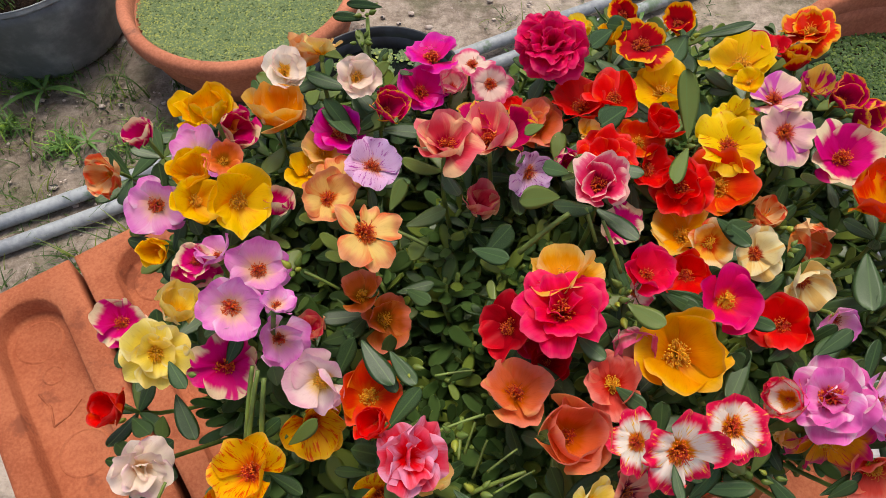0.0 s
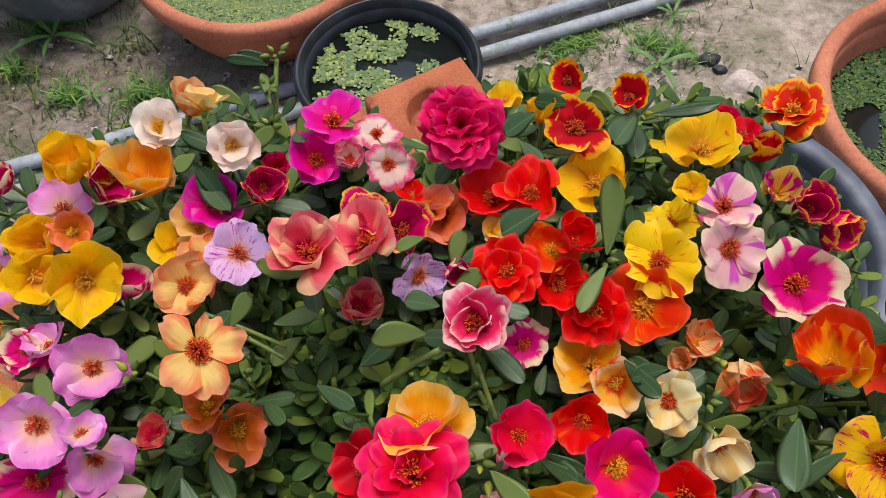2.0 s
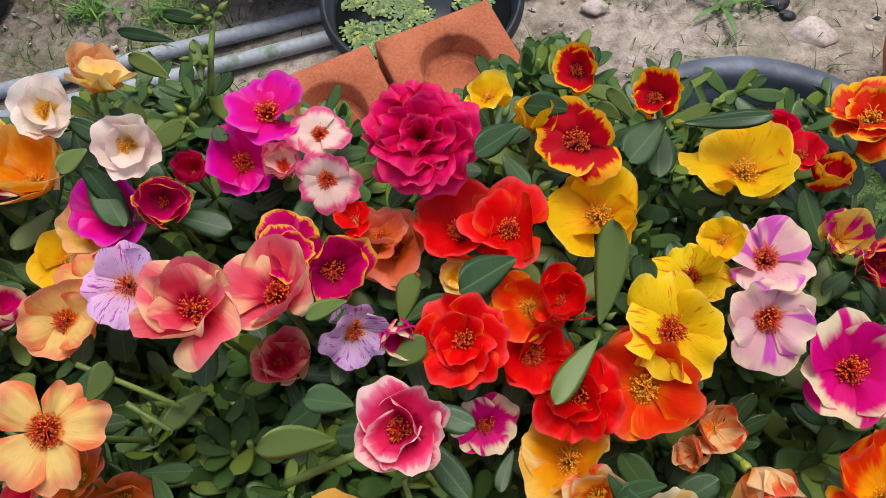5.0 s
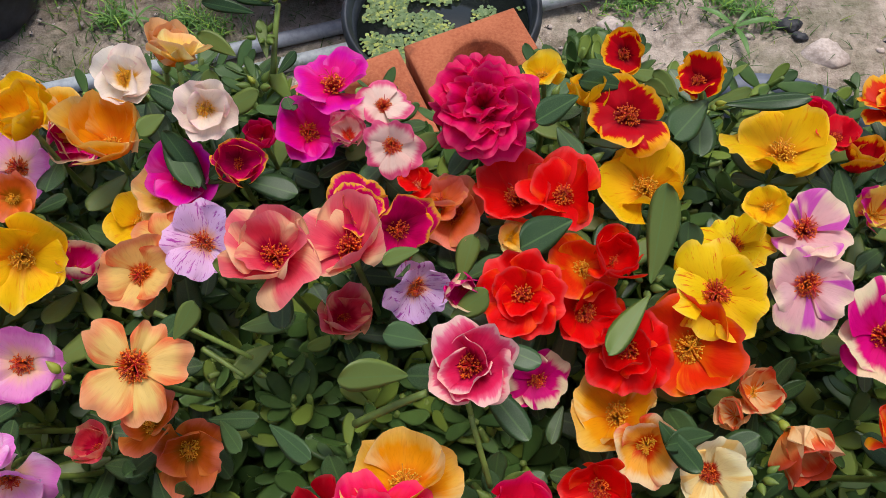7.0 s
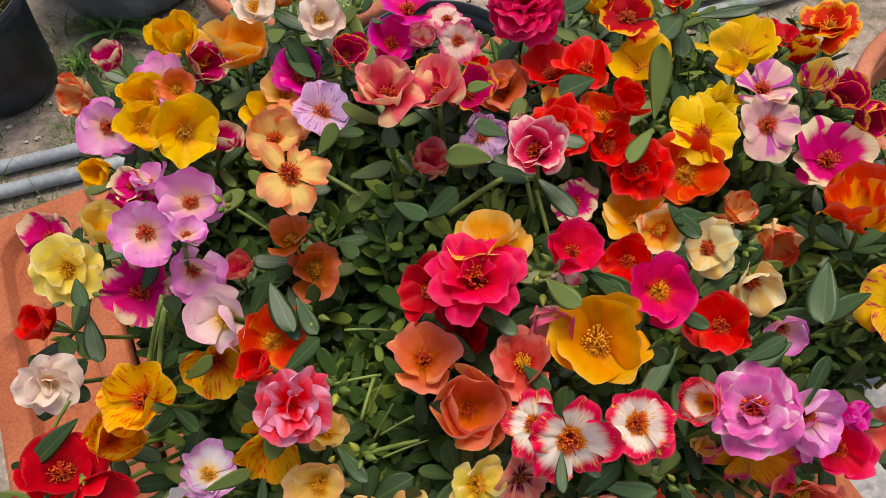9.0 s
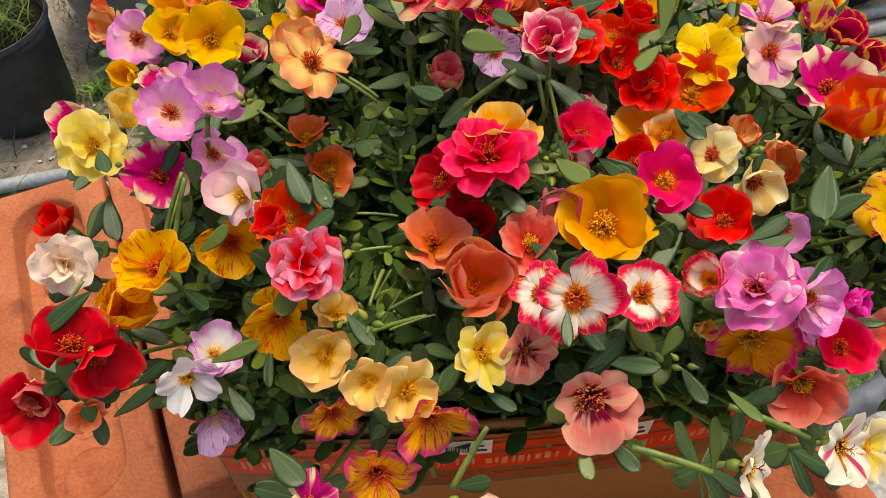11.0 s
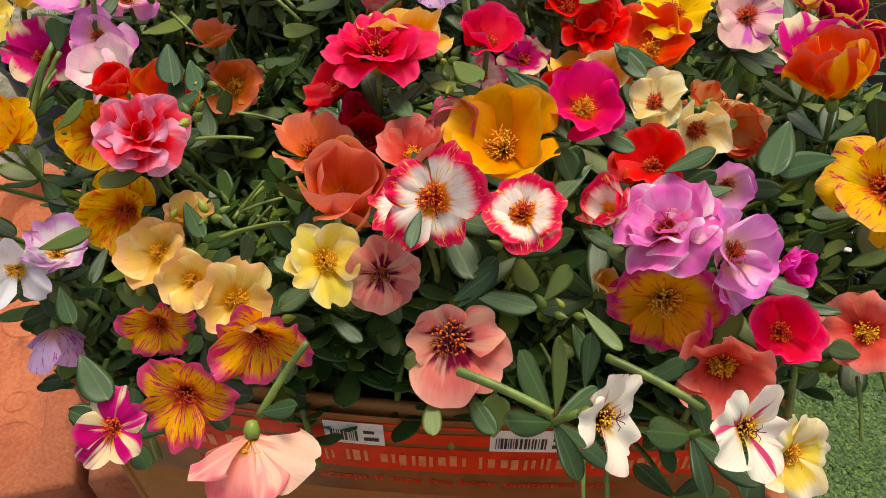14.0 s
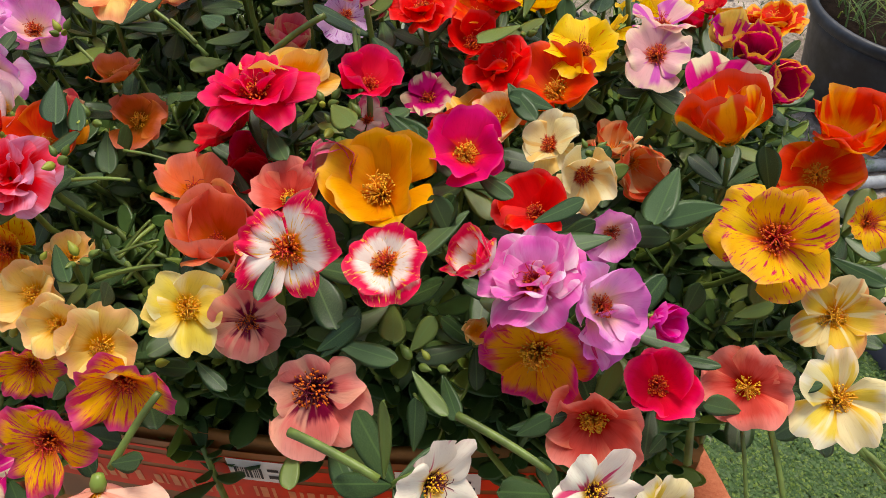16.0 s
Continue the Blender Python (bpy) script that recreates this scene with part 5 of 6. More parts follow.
flower("crimson", "bowl", (0.031, 0.183, 1.107), (0.49, -0.63, 0.60), 0.0113, 62)
flower("crimson", "bowl", (0.087, 0.195, 1.148), (0.14, -0.16, 0.98), 0.0126, 63)
flower("ember", "tulip", (0.228, 0.248, 1.122), (-0.28, 0.15, 0.95), 0.0205, 64)
flower("flame", "bowl", (0.106, 0.408, 1.122), (-0.10, -0.44, 0.89), 0.0110, 65)
flower("flame", "bowl", (0.140, 0.398, 1.122), (-0.41, -0.14, 0.90), 0.0120, 66)
flower("flame", "starwide", (0.109, 0.362, 1.138), (-0.08, -0.30, 0.95), 0.0189, 67)
flower("flame", "cup", (0.219, 0.380, 1.099), (-0.09, 0.32, 0.94), 0.0100, 68)
flower("flame_orange", "ruffle", (0.245, 0.427, 1.085), (-0.23, 0.11, 0.97), 0.0212, 69)
flower("gold", "bowl", (0.122, 0.340, 1.120), (-0.08, -0.21, 0.97), 0.0200, 70)
flower("gold", "bowl", (0.183, 0.380, 1.102), (-0.07, 0.13, 0.99), 0.0223, 71)
flower("gold", "bowl", (-0.093, 0.291, 1.111), (0.28, 0.13, 0.95), 0.0132, 72)
flower("gold", "bowl", (-0.174, 0.346, 1.105), (0.35, -0.20, 0.92), 0.0145, 73)
flower("gold", "bowl", (-0.127, 0.259, 1.128), (0.44, -0.51, 0.74), 0.0188, 74)
flower("gold", "bowl", (-0.150, 0.258, 1.130), (0.66, -0.36, 0.66), 0.0149, 75)
flower("gold", "tulip", (-0.154, 0.277, 1.128), (0.07, -0.21, 0.98), 0.0135, 76)
flower("gold", "cup", (-0.173, 0.238, 1.112), (0.00, -0.69, 0.72), 0.0095, 77)
flower("gold", "cup", (-0.148, 0.319, 1.132), (-0.04, 0.09, 1.00), 0.0135, 78)
flower("gold", "cup", (0.091, 0.368, 1.136), (-0.08, 0.42, 0.90), 0.0091, 79)
flower("gold", "bowl", (0.166, 0.326, 1.141), (-0.31, -0.27, 0.91), 0.0087, 80)
flower("gold_stripe", "bowl", (-0.080, 0.140, 1.099), (0.51, -0.67, 0.54), 0.0167, 81)
flower("gold_stripe", "bowl", (-0.105, 0.112, 1.109), (-0.07, -0.41, 0.91), 0.0184, 82)
flower("gold_stripe", "cup", (-0.122, 0.097, 1.090), (0.60, -0.07, 0.79), 0.0136, 83)
flower("gold_stripe", "bowl", (-0.045, 0.106, 1.090), (0.41, -0.83, 0.39), 0.0166, 84)
flower("goldmain", "bowl", (0.103, 0.165, 1.121), (-0.10, -0.39, 0.92), 0.0256, 85)
flower("hot_pink", "bowl", (0.130, 0.191, 1.128), (0.18, -0.32, 0.93), 0.0173, 86)
flower("lemon", "bowl", (0.071, 0.380, 1.134), (-0.16, 0.02, 0.99), 0.0104, 87)
flower("lemon_pink", "fan", (0.285, 0.199, 1.081), (-0.09, -0.76, 0.65), 0.0192, 88)
flower("lemon_red", "open", (0.153, 0.296, 1.120), (-0.19, -0.23, 0.96), 0.0216, 89)
flower("lemon_red", "open", (0.160, 0.321, 1.117), (-0.31, 0.24, 0.92), 0.0147, 90)
flower("lemon_white", "fan", (0.234, 0.100, 1.062), (0.53, -0.59, 0.61), 0.0177, 91)
flower("lemon_white", "fan", (0.292, 0.169, 1.068), (0.05, -0.58, 0.82), 0.0206, 92)
flower("lilac", "open", (-0.163, 0.309, 1.108), (0.33, -0.27, 0.90), 0.0185, 93)
flower("lilac", "open", (-0.177, 0.264, 1.119), (0.17, -0.67, 0.72), 0.0185, 94)
flower("lilac", "bowl", (-0.112, 0.218, 1.121), (0.25, -0.36, 0.90), 0.0166, 95)
flower("lilac", "bowl", (-0.116, 0.183, 1.143), (0.20, -0.38, 0.90), 0.0165, 96)
flower("lilac", "bowl", (-0.095, 0.175, 1.125), (0.67, -0.48, 0.57), 0.0139, 97)
flower("lilac", "bowl", (0.198, 0.144, 1.111), (0.54, -0.54, 0.65), 0.0159, 98)
flower("lilac", "bowl", (0.199, 0.141, 1.101), (0.52, -0.73, 0.44), 0.0130, 99)
flower("lilac", "bowl", (0.193, 0.191, 1.104), (0.13, -0.91, 0.39), 0.0119, 100)
flower("lilac", "bowl", (-0.134, 0.225, 1.124), (-0.18, 0.22, 0.96), 0.0122, 101)
flower("lilac", "bowl", (-0.091, 0.179, 1.152), (0.42, 0.14, 0.89), 0.0095, 102)
flower("lilac_vein", "open", (-0.052, 0.277, 1.133), (0.27, -0.21, 0.94), 0.0168, 103)
flower("lilac_vein", "open", (0.036, 0.275, 1.127), (0.45, -0.65, 0.61), 0.0145, 104)
flower("lilac_vein", "cup", (-0.083, 0.076, 1.027), (0.11, -0.46, -0.88), 0.0142, 105)
flower("magenta", "open", (-0.019, 0.360, 1.135), (-0.09, 0.20, 0.98), 0.0209, 106)
flower("magenta", "bowl", (-0.026, 0.340, 1.126), (0.19, -0.29, 0.94), 0.0162, 107)
flower("magenta", "bowl", (-0.074, 0.309, 1.124), (0.15, -0.15, 0.98), 0.0161, 108)
flower("magenta", "cup", (0.218, 0.152, 1.104), (0.72, -0.47, 0.51), 0.0082, 109)
flower("magenta_lemon", "tulip", (0.220, 0.350, 1.108), (-0.10, -0.24, 0.97), 0.0120, 110)
flower("peach", "bowl", (-0.077, 0.262, 1.124), (0.16, -0.39, 0.91), 0.0154, 111)
flower("peach", "star", (-0.050, 0.218, 1.155), (0.47, -0.10, 0.88), 0.0211, 112, side=(0.87, 0.25, -0.43), laid=((74, 0.82, 0.36), (154, 0.98, 0.4), (-2, 0.95, 0.42), (-62, 1.05, 0.42), (233, 0.98, 0.46)))
flower("peach", "open", (-0.072, 0.279, 1.119), (0.31, -0.19, 0.93), 0.0151, 113)
flower("peach_back", "tulip", (-0.101, 0.366, 1.128), (0.31, 0.42, 0.85), 0.0133, 114)
flower("peach_cream", "bowl", (0.132, 0.232, 1.117), (-0.16, -0.47, 0.87), 0.0132, 115)
flower("peach_red", "tulip", (-0.231, 0.318, 1.079), (-0.15, -0.75, 0.64), 0.0157, 116)
flower("peach_red", "cup", (0.192, 0.252, 1.094), (0.54, -0.77, 0.34), 0.0151, 117)
flower("peach_red", "cup", (0.179, 0.270, 1.085), (0.02, -0.20, 0.98), 0.0108, 118)
flower("peach_red", "cup", (0.172, 0.259, 1.084), (-0.54, -0.22, 0.81), 0.0078, 119)
flower("pink_double", "peony", (0.173, 0.142, 1.118), (-0.28, -0.27, 0.92), 0.0220, 120)
flower("pink_drop", "bowl", (0.055, 0.031, 1.075), (0.21, -0.60, -0.78), 0.0199, 121)
flower("pink_red", "peony", (-0.027, 0.111, 1.132), (0.42, -0.36, 0.83), 0.0183, 122)
flower("rose", "chalice", (0.066, 0.235, 1.168), (-0.09, -0.24, 0.97), 0.0163, 123)
flower("ruby", "bowl", (-0.147, 0.081, 1.078), (0.41, 0.16, 0.90), 0.0207, 124)
flower("ruby", "bowl", (0.021, 0.184, 1.116), (-0.59, -0.36, 0.72), 0.0168, 125)
flower("ruby", "bowl", (-0.128, 0.074, 1.082), (0.76, -0.61, 0.23), 0.0176, 126)
flower("ruby", "bowl", (-0.175, 0.060, 1.041), (0.32, -0.74, 0.59), 0.0190, 127)
flower("ruby", "cup", (0.041, 0.170, 1.102), (0.07, -0.57, 0.82), 0.0106, 128)
flower("ruby", "bowl", (0.206, 0.390, 1.105), (-0.08, 0.10, 0.99), 0.0104, 129)
flower("salmon", "open", (0.074, 0.104, 1.096), (0.40, -0.71, 0.58), 0.0153, 130)
flower("salmon", "open", (0.106, 0.091, 1.085), (0.10, -0.69, 0.72), 0.0248, 131, side=(0.97, 0.23, 0.09), laid=((11, 0.86, 0.46), (-41, 1.03, 0.5), (-93, 0.98, 0.5), (188, 0.62, 0.62), (100, 0.52, 0.7)))
flower("scarlet", "ruffle", (0.121, 0.266, 1.122), (-0.24, -0.31, 0.92), 0.0183, 132)
flower("scarlet", "ruffle", (0.078, 0.274, 1.140), (-0.06, -0.25, 0.97), 0.0174, 133)
flower("scarlet", "bowl", (0.069, 0.321, 1.130), (-0.10, 0.07, 0.99), 0.0187, 134)
flower("scarlet", "bowl", (0.088, 0.321, 1.137), (0.00, -0.03, 1.00), 0.0169, 135)
flower("scarlet", "cup", (0.110, 0.295, 1.137), (0.05, -0.13, 0.99), 0.0106, 136)
flower("scarlet", "bowl", (0.103, 0.277, 1.125), (0.27, -0.50, 0.82), 0.0156, 137)
flower("scarlet", "cup", (-0.202, 0.166, 1.056), (-0.29, -0.37, 0.88), 0.0125, 138)
flower("scarlet", "bowl", (0.162, 0.185, 1.110), (-0.14, -0.36, 0.92), 0.0156, 139)
flower("scarlet", "bowl", (0.117, 0.214, 1.113), (-0.26, -0.33, 0.91), 0.0145, 140)
flower("scarlet", "bowl", (0.028, 0.317, 1.134), (-0.11, 0.25, 0.96), 0.0084, 141)
flower("scarlet", "cup", (-0.042, 0.125, 1.140), (-0.24, -0.33, 0.91), 0.0086, 142)
flower("shell", "chalice", (-0.061, 0.327, 1.153), (0.37, -0.55, 0.75), 0.0141, 143)
flower("shell", "peony", (-0.168, 0.122, 1.086), (0.54, -0.44, 0.72), 0.0166, 144)
flower("sunset", "fan", (0.036, 0.073, 1.079), (0.46, -0.84, 0.27), 0.0201, 145)
flower("sunset", "fan", (-0.012, 0.072, 1.068), (0.47, -0.80, 0.37), 0.0156, 146)
flower("sunset", "fan", (0.016, 0.047, 1.066), (0.37, -0.75, 0.55), 0.0203, 147)
flower("sunset_rim", "open", (0.179, 0.132, 1.089), (-0.02, -0.96, 0.29), 0.0237, 148)
flower("sunset_yellow", "open", (0.255, 0.209, 1.105), (-0.11, -0.67, 0.74), 0.0247, 149)
flower("sunset_yellow", "fan", (0.291, 0.236, 1.102), (0.28, -0.67, 0.68), 0.0139, 150)
flower("terracotta_f", "bowl", (-0.056, 0.206, 1.112), (-0.00, 0.02, 1.00), 0.0130, 151)
flower("terracotta_f", "bowl", (-0.046, 0.202, 1.092), (0.32, -0.45, 0.83), 0.0158, 152)
flower("terracotta_f", "bowl", (-0.136, 0.281, 1.136), (0.29, -0.29, 0.91), 0.0102, 153)
flower("vermilion", "bowl", (0.147, 0.276, 1.109), (-0.07, -0.29, 0.96), 0.0212, 154)
flower("vermilion", "bowl", (0.099, 0.293, 1.130), (0.09, -0.11, 0.99), 0.0135, 155)
flower("vermilion", "bowl", (-0.049, 0.147, 1.115), (0.27, -0.14, 0.95), 0.0171, 156)
flower("ember", "tulip", (0.276, 0.275, 1.114), (0.04, -0.28, 0.96), 0.0186, 157)
flower("vermilion", "bowl", (0.269, 0.258, 1.105), (-0.20, -0.67, 0.72), 0.0189, 158)
flower("white", "lily", (-0.088, 0.078, 1.067), (0.52, -0.71, 0.48), 0.0161, 159)
flower("white_lilac", "bowl", (-0.079, 0.093, 1.067), (0.41, 0.10, 0.90), 0.0155, 160)
flower("white_pink", "bowl", (-0.072, 0.152, 1.124), (-0.14, -0.55, 0.82), 0.0155, 161)
flower("white_red", "starwide", (0.093, 0.111, 1.134), (0.12, -0.73, 0.67), 0.0211, 162, side=(0.97, 0.22, 0.07), laid=((62, 1.0, 0.4), (139, 0.85, 0.38), (9, 1.05, 0.4), (-62, 0.85, 0.36), (180, 0.86, 0.34), (222, 1.0, 0.38)))
flower("white_red", "starwide", (0.078, 0.121, 1.120), (-0.37, -0.35, 0.86), 0.0152, 163)
flower("white_red", "open", (0.122, 0.127, 1.123), (0.05, -0.28, 0.96), 0.0174, 164)
flower("white_red", "cup", (0.153, 0.142, 1.118), (-0.56, -0.27, 0.79), 0.0111, 165)
flower("white_stripe", "fan", (0.167, 0.058, 1.113), (0.87, -0.19, 0.45), 0.0176, 166)
flower("white_stripe", "fan", (0.212, 0.083, 1.092), (0.71, -0.37, 0.60), 0.0169, 167)

spoon_leaf("vermilion", (0.125, 0.289, 1.136), (0.124, 0.320, 1.159), (-0.1, -0.5, 0.9), 0.19, True)
spoon_leaf("vermilion", (0.125, 0.284, 1.134), (0.112, 0.257, 1.136), (-0.1, -0.2, 1.0), 0.19, True)
spoon_leaf("flame", (0.152, 0.390, 1.118), (0.189, 0.398, 1.120), (-0.3, -0.6, 0.8), 0.13)
spoon_leaf("flame", (0.145, 0.390, 1.119), (0.131, 0.366, 1.120), (-0.1, -0.5, 0.9), 0.35)
spoon_leaf("apricot", (-0.086, 0.325, 1.134), (-0.063, 0.301, 1.130), (0.5, -0.3, 0.8), 0.22)
spoon_leaf("cerise_yellow", (-0.045, 0.323, 1.130), (-0.061, 0.308, 1.129), (0.5, -0.3, 0.8), 0.22)
spoon_leaf("cerise", (0.087, 0.353, 1.159), (0.072, 0.336, 1.162), (0.1, -0.5, 0.9), 0.28)
spoon_leaf("flame", (0.081, 0.353, 1.136), (0.093, 0.339, 1.137), (0.0, -0.5, 0.9), 0.28)
spoon_leaf("scarlet", (0.092, 0.306, 1.144), (0.074, 0.288, 1.149), (0.1, -0.3, 0.9), 0.33, True)
spoon_leaf("scarlet", (0.053, 0.262, 1.136), (0.066, 0.271, 1.146), (0.1, -0.3, 1.0), 0.32)
spoon_leaf("rose", (0.051, 0.239, 1.172), (0.037, 0.237, 1.179), (0.2, -0.2, 1.0), 0.35)
spoon_leaf("rose", (0.071, 0.243, 1.171), (0.088, 0.239, 1.170), (0.0, -0.2, 1.0), 0.29)
spoon_leaf("cerise_cream", (0.101, 0.247, 1.095), (0.098, 0.230, 1.097), (-0.0, -0.1, 1.0), 0.24)
spoon_leaf("peach", (-0.038, 0.229, 1.158), (-0.031, 0.241, 1.168), (0.5, -0.2, 0.9), 0.29)
spoon_leaf("terracotta_f", (-0.039, 0.214, 1.100), (-0.018, 0.218, 1.102), (0.4, -0.1, 0.9), 0.24)
spoon_leaf("coral_pink", (0.041, 0.272, 1.170), (0.030, 0.263, 1.174), (0.3, -0.3, 0.9), 0.25)
spoon_leaf("coral_pink", (0.010, 0.237, 1.100), (0.026, 0.250, 1.111), (0.2, -0.2, 1.0), 0.34)
spoon_leaf("coral_pink", (-0.034, 0.251, 1.111), (-0.011, 0.259, 1.115), (0.3, -0.2, 0.9), 0.25)
spoon_leaf("flame", (0.125, 0.374, 1.139), (0.113, 0.373, 1.149), (-0.1, -0.6, 0.8), 0.25)
spoon_leaf("flame", (0.105, 0.374, 1.142), (0.086, 0.368, 1.150), (0.0, -0.6, 0.8), 0.30)
spoon_leaf("flame", (0.132, 0.388, 1.120), (0.119, 0.396, 1.128), (-0.1, -0.6, 0.8), 0.25)
spoon_leaf("lemon_red", (0.141, 0.308, 1.119), (0.138, 0.320, 1.133), (-0.1, -0.4, 0.9), 0.34)
spoon_leaf("magenta", (-0.038, 0.351, 1.134), (-0.031, 0.341, 1.138), (0.4, -0.4, 0.8), 0.34)
spoon_leaf("rose", (0.046, 0.229, 1.166), (0.025, 0.222, 1.174), (-0.1, -0.6, 0.8), 0.30)
spoon_leaf("crimson", (0.074, 0.185, 1.147), (0.087, 0.198, 1.159), (-0.2, -0.5, 0.8), 0.25)
spoon_leaf("crimson", (0.077, 0.181, 1.144), (0.093, 0.168, 1.146), (-0.2, -0.4, 0.9), 0.30)
spoon_leaf("hot_pink", (0.097, 0.193, 1.132), (0.113, 0.182, 1.136), (-0.3, -0.4, 0.8), 0.29)
spoon_leaf("gold", (0.140, 0.167, 1.119), (0.127, 0.144, 1.110), (-0.3, -0.3, 0.9), 0.22)
spoon_leaf("white_red", (0.075, 0.136, 1.120), (0.088, 0.121, 1.121), (-0.2, -0.3, 0.9), 0.29)
spoon_leaf("apricot", (0.003, 0.207, 1.155), (0.021, 0.198, 1.159), (-0.1, -0.5, 0.8), 0.25)
spoon_leaf("cerise_cream", (-0.123, 0.166, 1.114), (-0.115, 0.178, 1.126), (0.3, -0.4, 0.9), 0.25)
spoon_leaf("scarlet", (0.194, 0.180, 1.111), (0.172, 0.162, 1.112), (-0.4, -0.4, 0.8), 0.24)
spoon_leaf("ember", (0.212, 0.222, 1.119), (0.209, 0.191, 1.112), (-0.5, -0.4, 0.8), 0.29)
spoon_leaf("terracotta_f", (-0.058, 0.191, 1.089), (-0.044, 0.171, 1.081), (0.1, -0.4, 0.9), 0.27)
spoon_leaf("terracotta_f", (-0.080, 0.190, 1.089), (-0.060, 0.190, 1.101), (0.1, -0.4, 0.9), 0.25)
spoon_leaf("peach", (-0.042, 0.234, 1.164), (-0.037, 0.224, 1.169), (0.1, -0.6, 0.8), 0.38)
spoon_leaf("cerise_yellow", (-0.082, 0.325, 1.135), (-0.070, 0.302, 1.126), (0.1, -0.6, 0.8), 0.20)
spoon_leaf("cerise_yellow", (0.025, 0.290, 1.132), (0.032, 0.275, 1.135), (-0.1, -0.6, 0.8), 0.38)
spoon_leaf("cream_red", (0.154, 0.239, 1.123), (0.135, 0.230, 1.131), (-0.3, -0.5, 0.8), 0.25)
spoon_leaf("scarlet", (0.153, 0.168, 1.104), (0.163, 0.173, 1.112), (-0.4, -0.4, 0.8), 0.34)
spoon_leaf("lilac", (-0.112, 0.169, 1.137), (-0.116, 0.156, 1.140), (0.3, -0.4, 0.9), 0.29)
spoon_leaf("butter", (-0.143, 0.157, 1.138), (-0.132, 0.142, 1.139), (0.3, -0.4, 0.9), 0.25)
spoon_leaf("cerise_cream", (-0.149, 0.153, 1.107), (-0.138, 0.132, 1.098), (0.3, -0.3, 0.9), 0.24)
spoon_leaf("scarlet", (-0.193, 0.161, 1.053), (-0.178, 0.149, 1.058), (0.4, -0.3, 0.9), 0.34)
spoon_leaf("vermilion", (-0.046, 0.138, 1.113), (-0.033, 0.128, 1.118), (0.1, -0.3, 0.9), 0.30)
spoon_leaf("white_pink", (-0.105, 0.128, 1.108), (-0.091, 0.136, 1.117), (0.2, -0.3, 0.9), 0.24)
spoon_leaf("peach", (-0.087, 0.241, 1.095), (-0.065, 0.239, 1.107), (0.1, -0.5, 0.8), 0.25)
spoon_leaf("terracotta_f", (-0.033, 0.214, 1.103), (-0.019, 0.203, 1.108), (0.0, -0.5, 0.9), 0.29)
spoon_leaf("scarlet", (0.046, 0.145, 1.120), (0.042, 0.152, 1.130), (-0.1, -0.4, 0.9), 0.34)
spoon_leaf("coral_pink", (-0.021, 0.248, 1.104), (-0.032, 0.231, 1.107), (0.1, -0.5, 0.8), 0.29)
spoon_leaf("salmon", (0.109, 0.106, 1.097), (0.135, 0.106, 1.097), (0.3, -0.5, 0.8), 0.21)
spoon_leaf("salmon", (0.136, 0.114, 1.094), (0.142, 0.124, 1.105), (0.2, -0.6, 0.8), 0.29)
spoon_leaf("white_stripe", (0.153, 0.077, 1.137), (0.167, 0.069, 1.132), (0.2, -0.5, 0.8), 0.18)
spoon_leaf("white_stripe", (0.159, 0.062, 1.120), (0.157, 0.070, 1.136), (0.2, -0.5, 0.8), 0.20)
spoon_leaf("hot_pink", (0.096, 0.189, 1.140), (0.120, 0.181, 1.128), (0.3, -0.7, 0.6), 0.18)
spoon_leaf("hot_pink", (0.136, 0.186, 1.123), (0.154, 0.179, 1.120), (0.2, -0.7, 0.7), 0.24)
spoon_leaf("gold", (0.127, 0.154, 1.102), (0.132, 0.169, 1.125), (0.3, -0.7, 0.7), 0.22)
spoon_leaf("sunset_yellow", (0.232, 0.210, 1.114), (0.210, 0.195, 1.112), (0.0, -0.8, 0.7), 0.25)
spoon_leaf("ember", (0.250, 0.230, 1.110), (0.242, 0.235, 1.130), (-0.1, -0.8, 0.6), 0.27)
spoon_leaf("rose", (0.219, 0.159, 1.076), (0.246, 0.160, 1.078), (-0.1, -0.6, 0.8), 0.12)
spoon_leaf("coral_red", (0.272, 0.162, 1.073), (0.283, 0.166, 1.077), (-0.2, -0.6, 0.7), 0.22)
spoon_leaf("salmon", (0.130, 0.073, 1.058), (0.127, 0.080, 1.076), (0.3, -0.4, 0.9), 0.34)
spoon_leaf("crimson", (0.077, 0.185, 1.138), (0.093, 0.195, 1.153), (0.4, -0.8, 0.5), 0.18)
spoon_leaf("crimson", (0.064, 0.180, 1.138), (0.050, 0.168, 1.136), (0.5, -0.7, 0.6), 0.22)
spoon_leaf("crimson", (0.053, 0.170, 1.133), (0.066, 0.159, 1.129), (0.4, -0.7, 0.6), 0.29)
spoon_leaf("lemon_pink", (0.278, 0.215, 1.097), (0.300, 0.209, 1.095), (-0.3, -0.7, 0.6), 0.20)
spoon_leaf("blush", (0.079, 0.182, 1.134), (0.092, 0.179, 1.131), (0.4, -0.7, 0.6), 0.25)
spoon_leaf("scarlet", (0.174, 0.178, 1.106), (0.187, 0.182, 1.116), (0.1, -0.7, 0.7), 0.29)
spoon_leaf("coral_red", (0.180, 0.108, 1.071), (0.191, 0.113, 1.082), (0.1, -0.6, 0.8), 0.29)
spoon_leaf("terracotta_f", (0.035, 0.165, 1.112), (0.047, 0.155, 1.103), (0.5, -0.6, 0.6), 0.25)
spoon_leaf("cream_red", (0.133, 0.238, 1.132), (0.150, 0.225, 1.125), (0.2, -0.8, 0.6), 0.25)
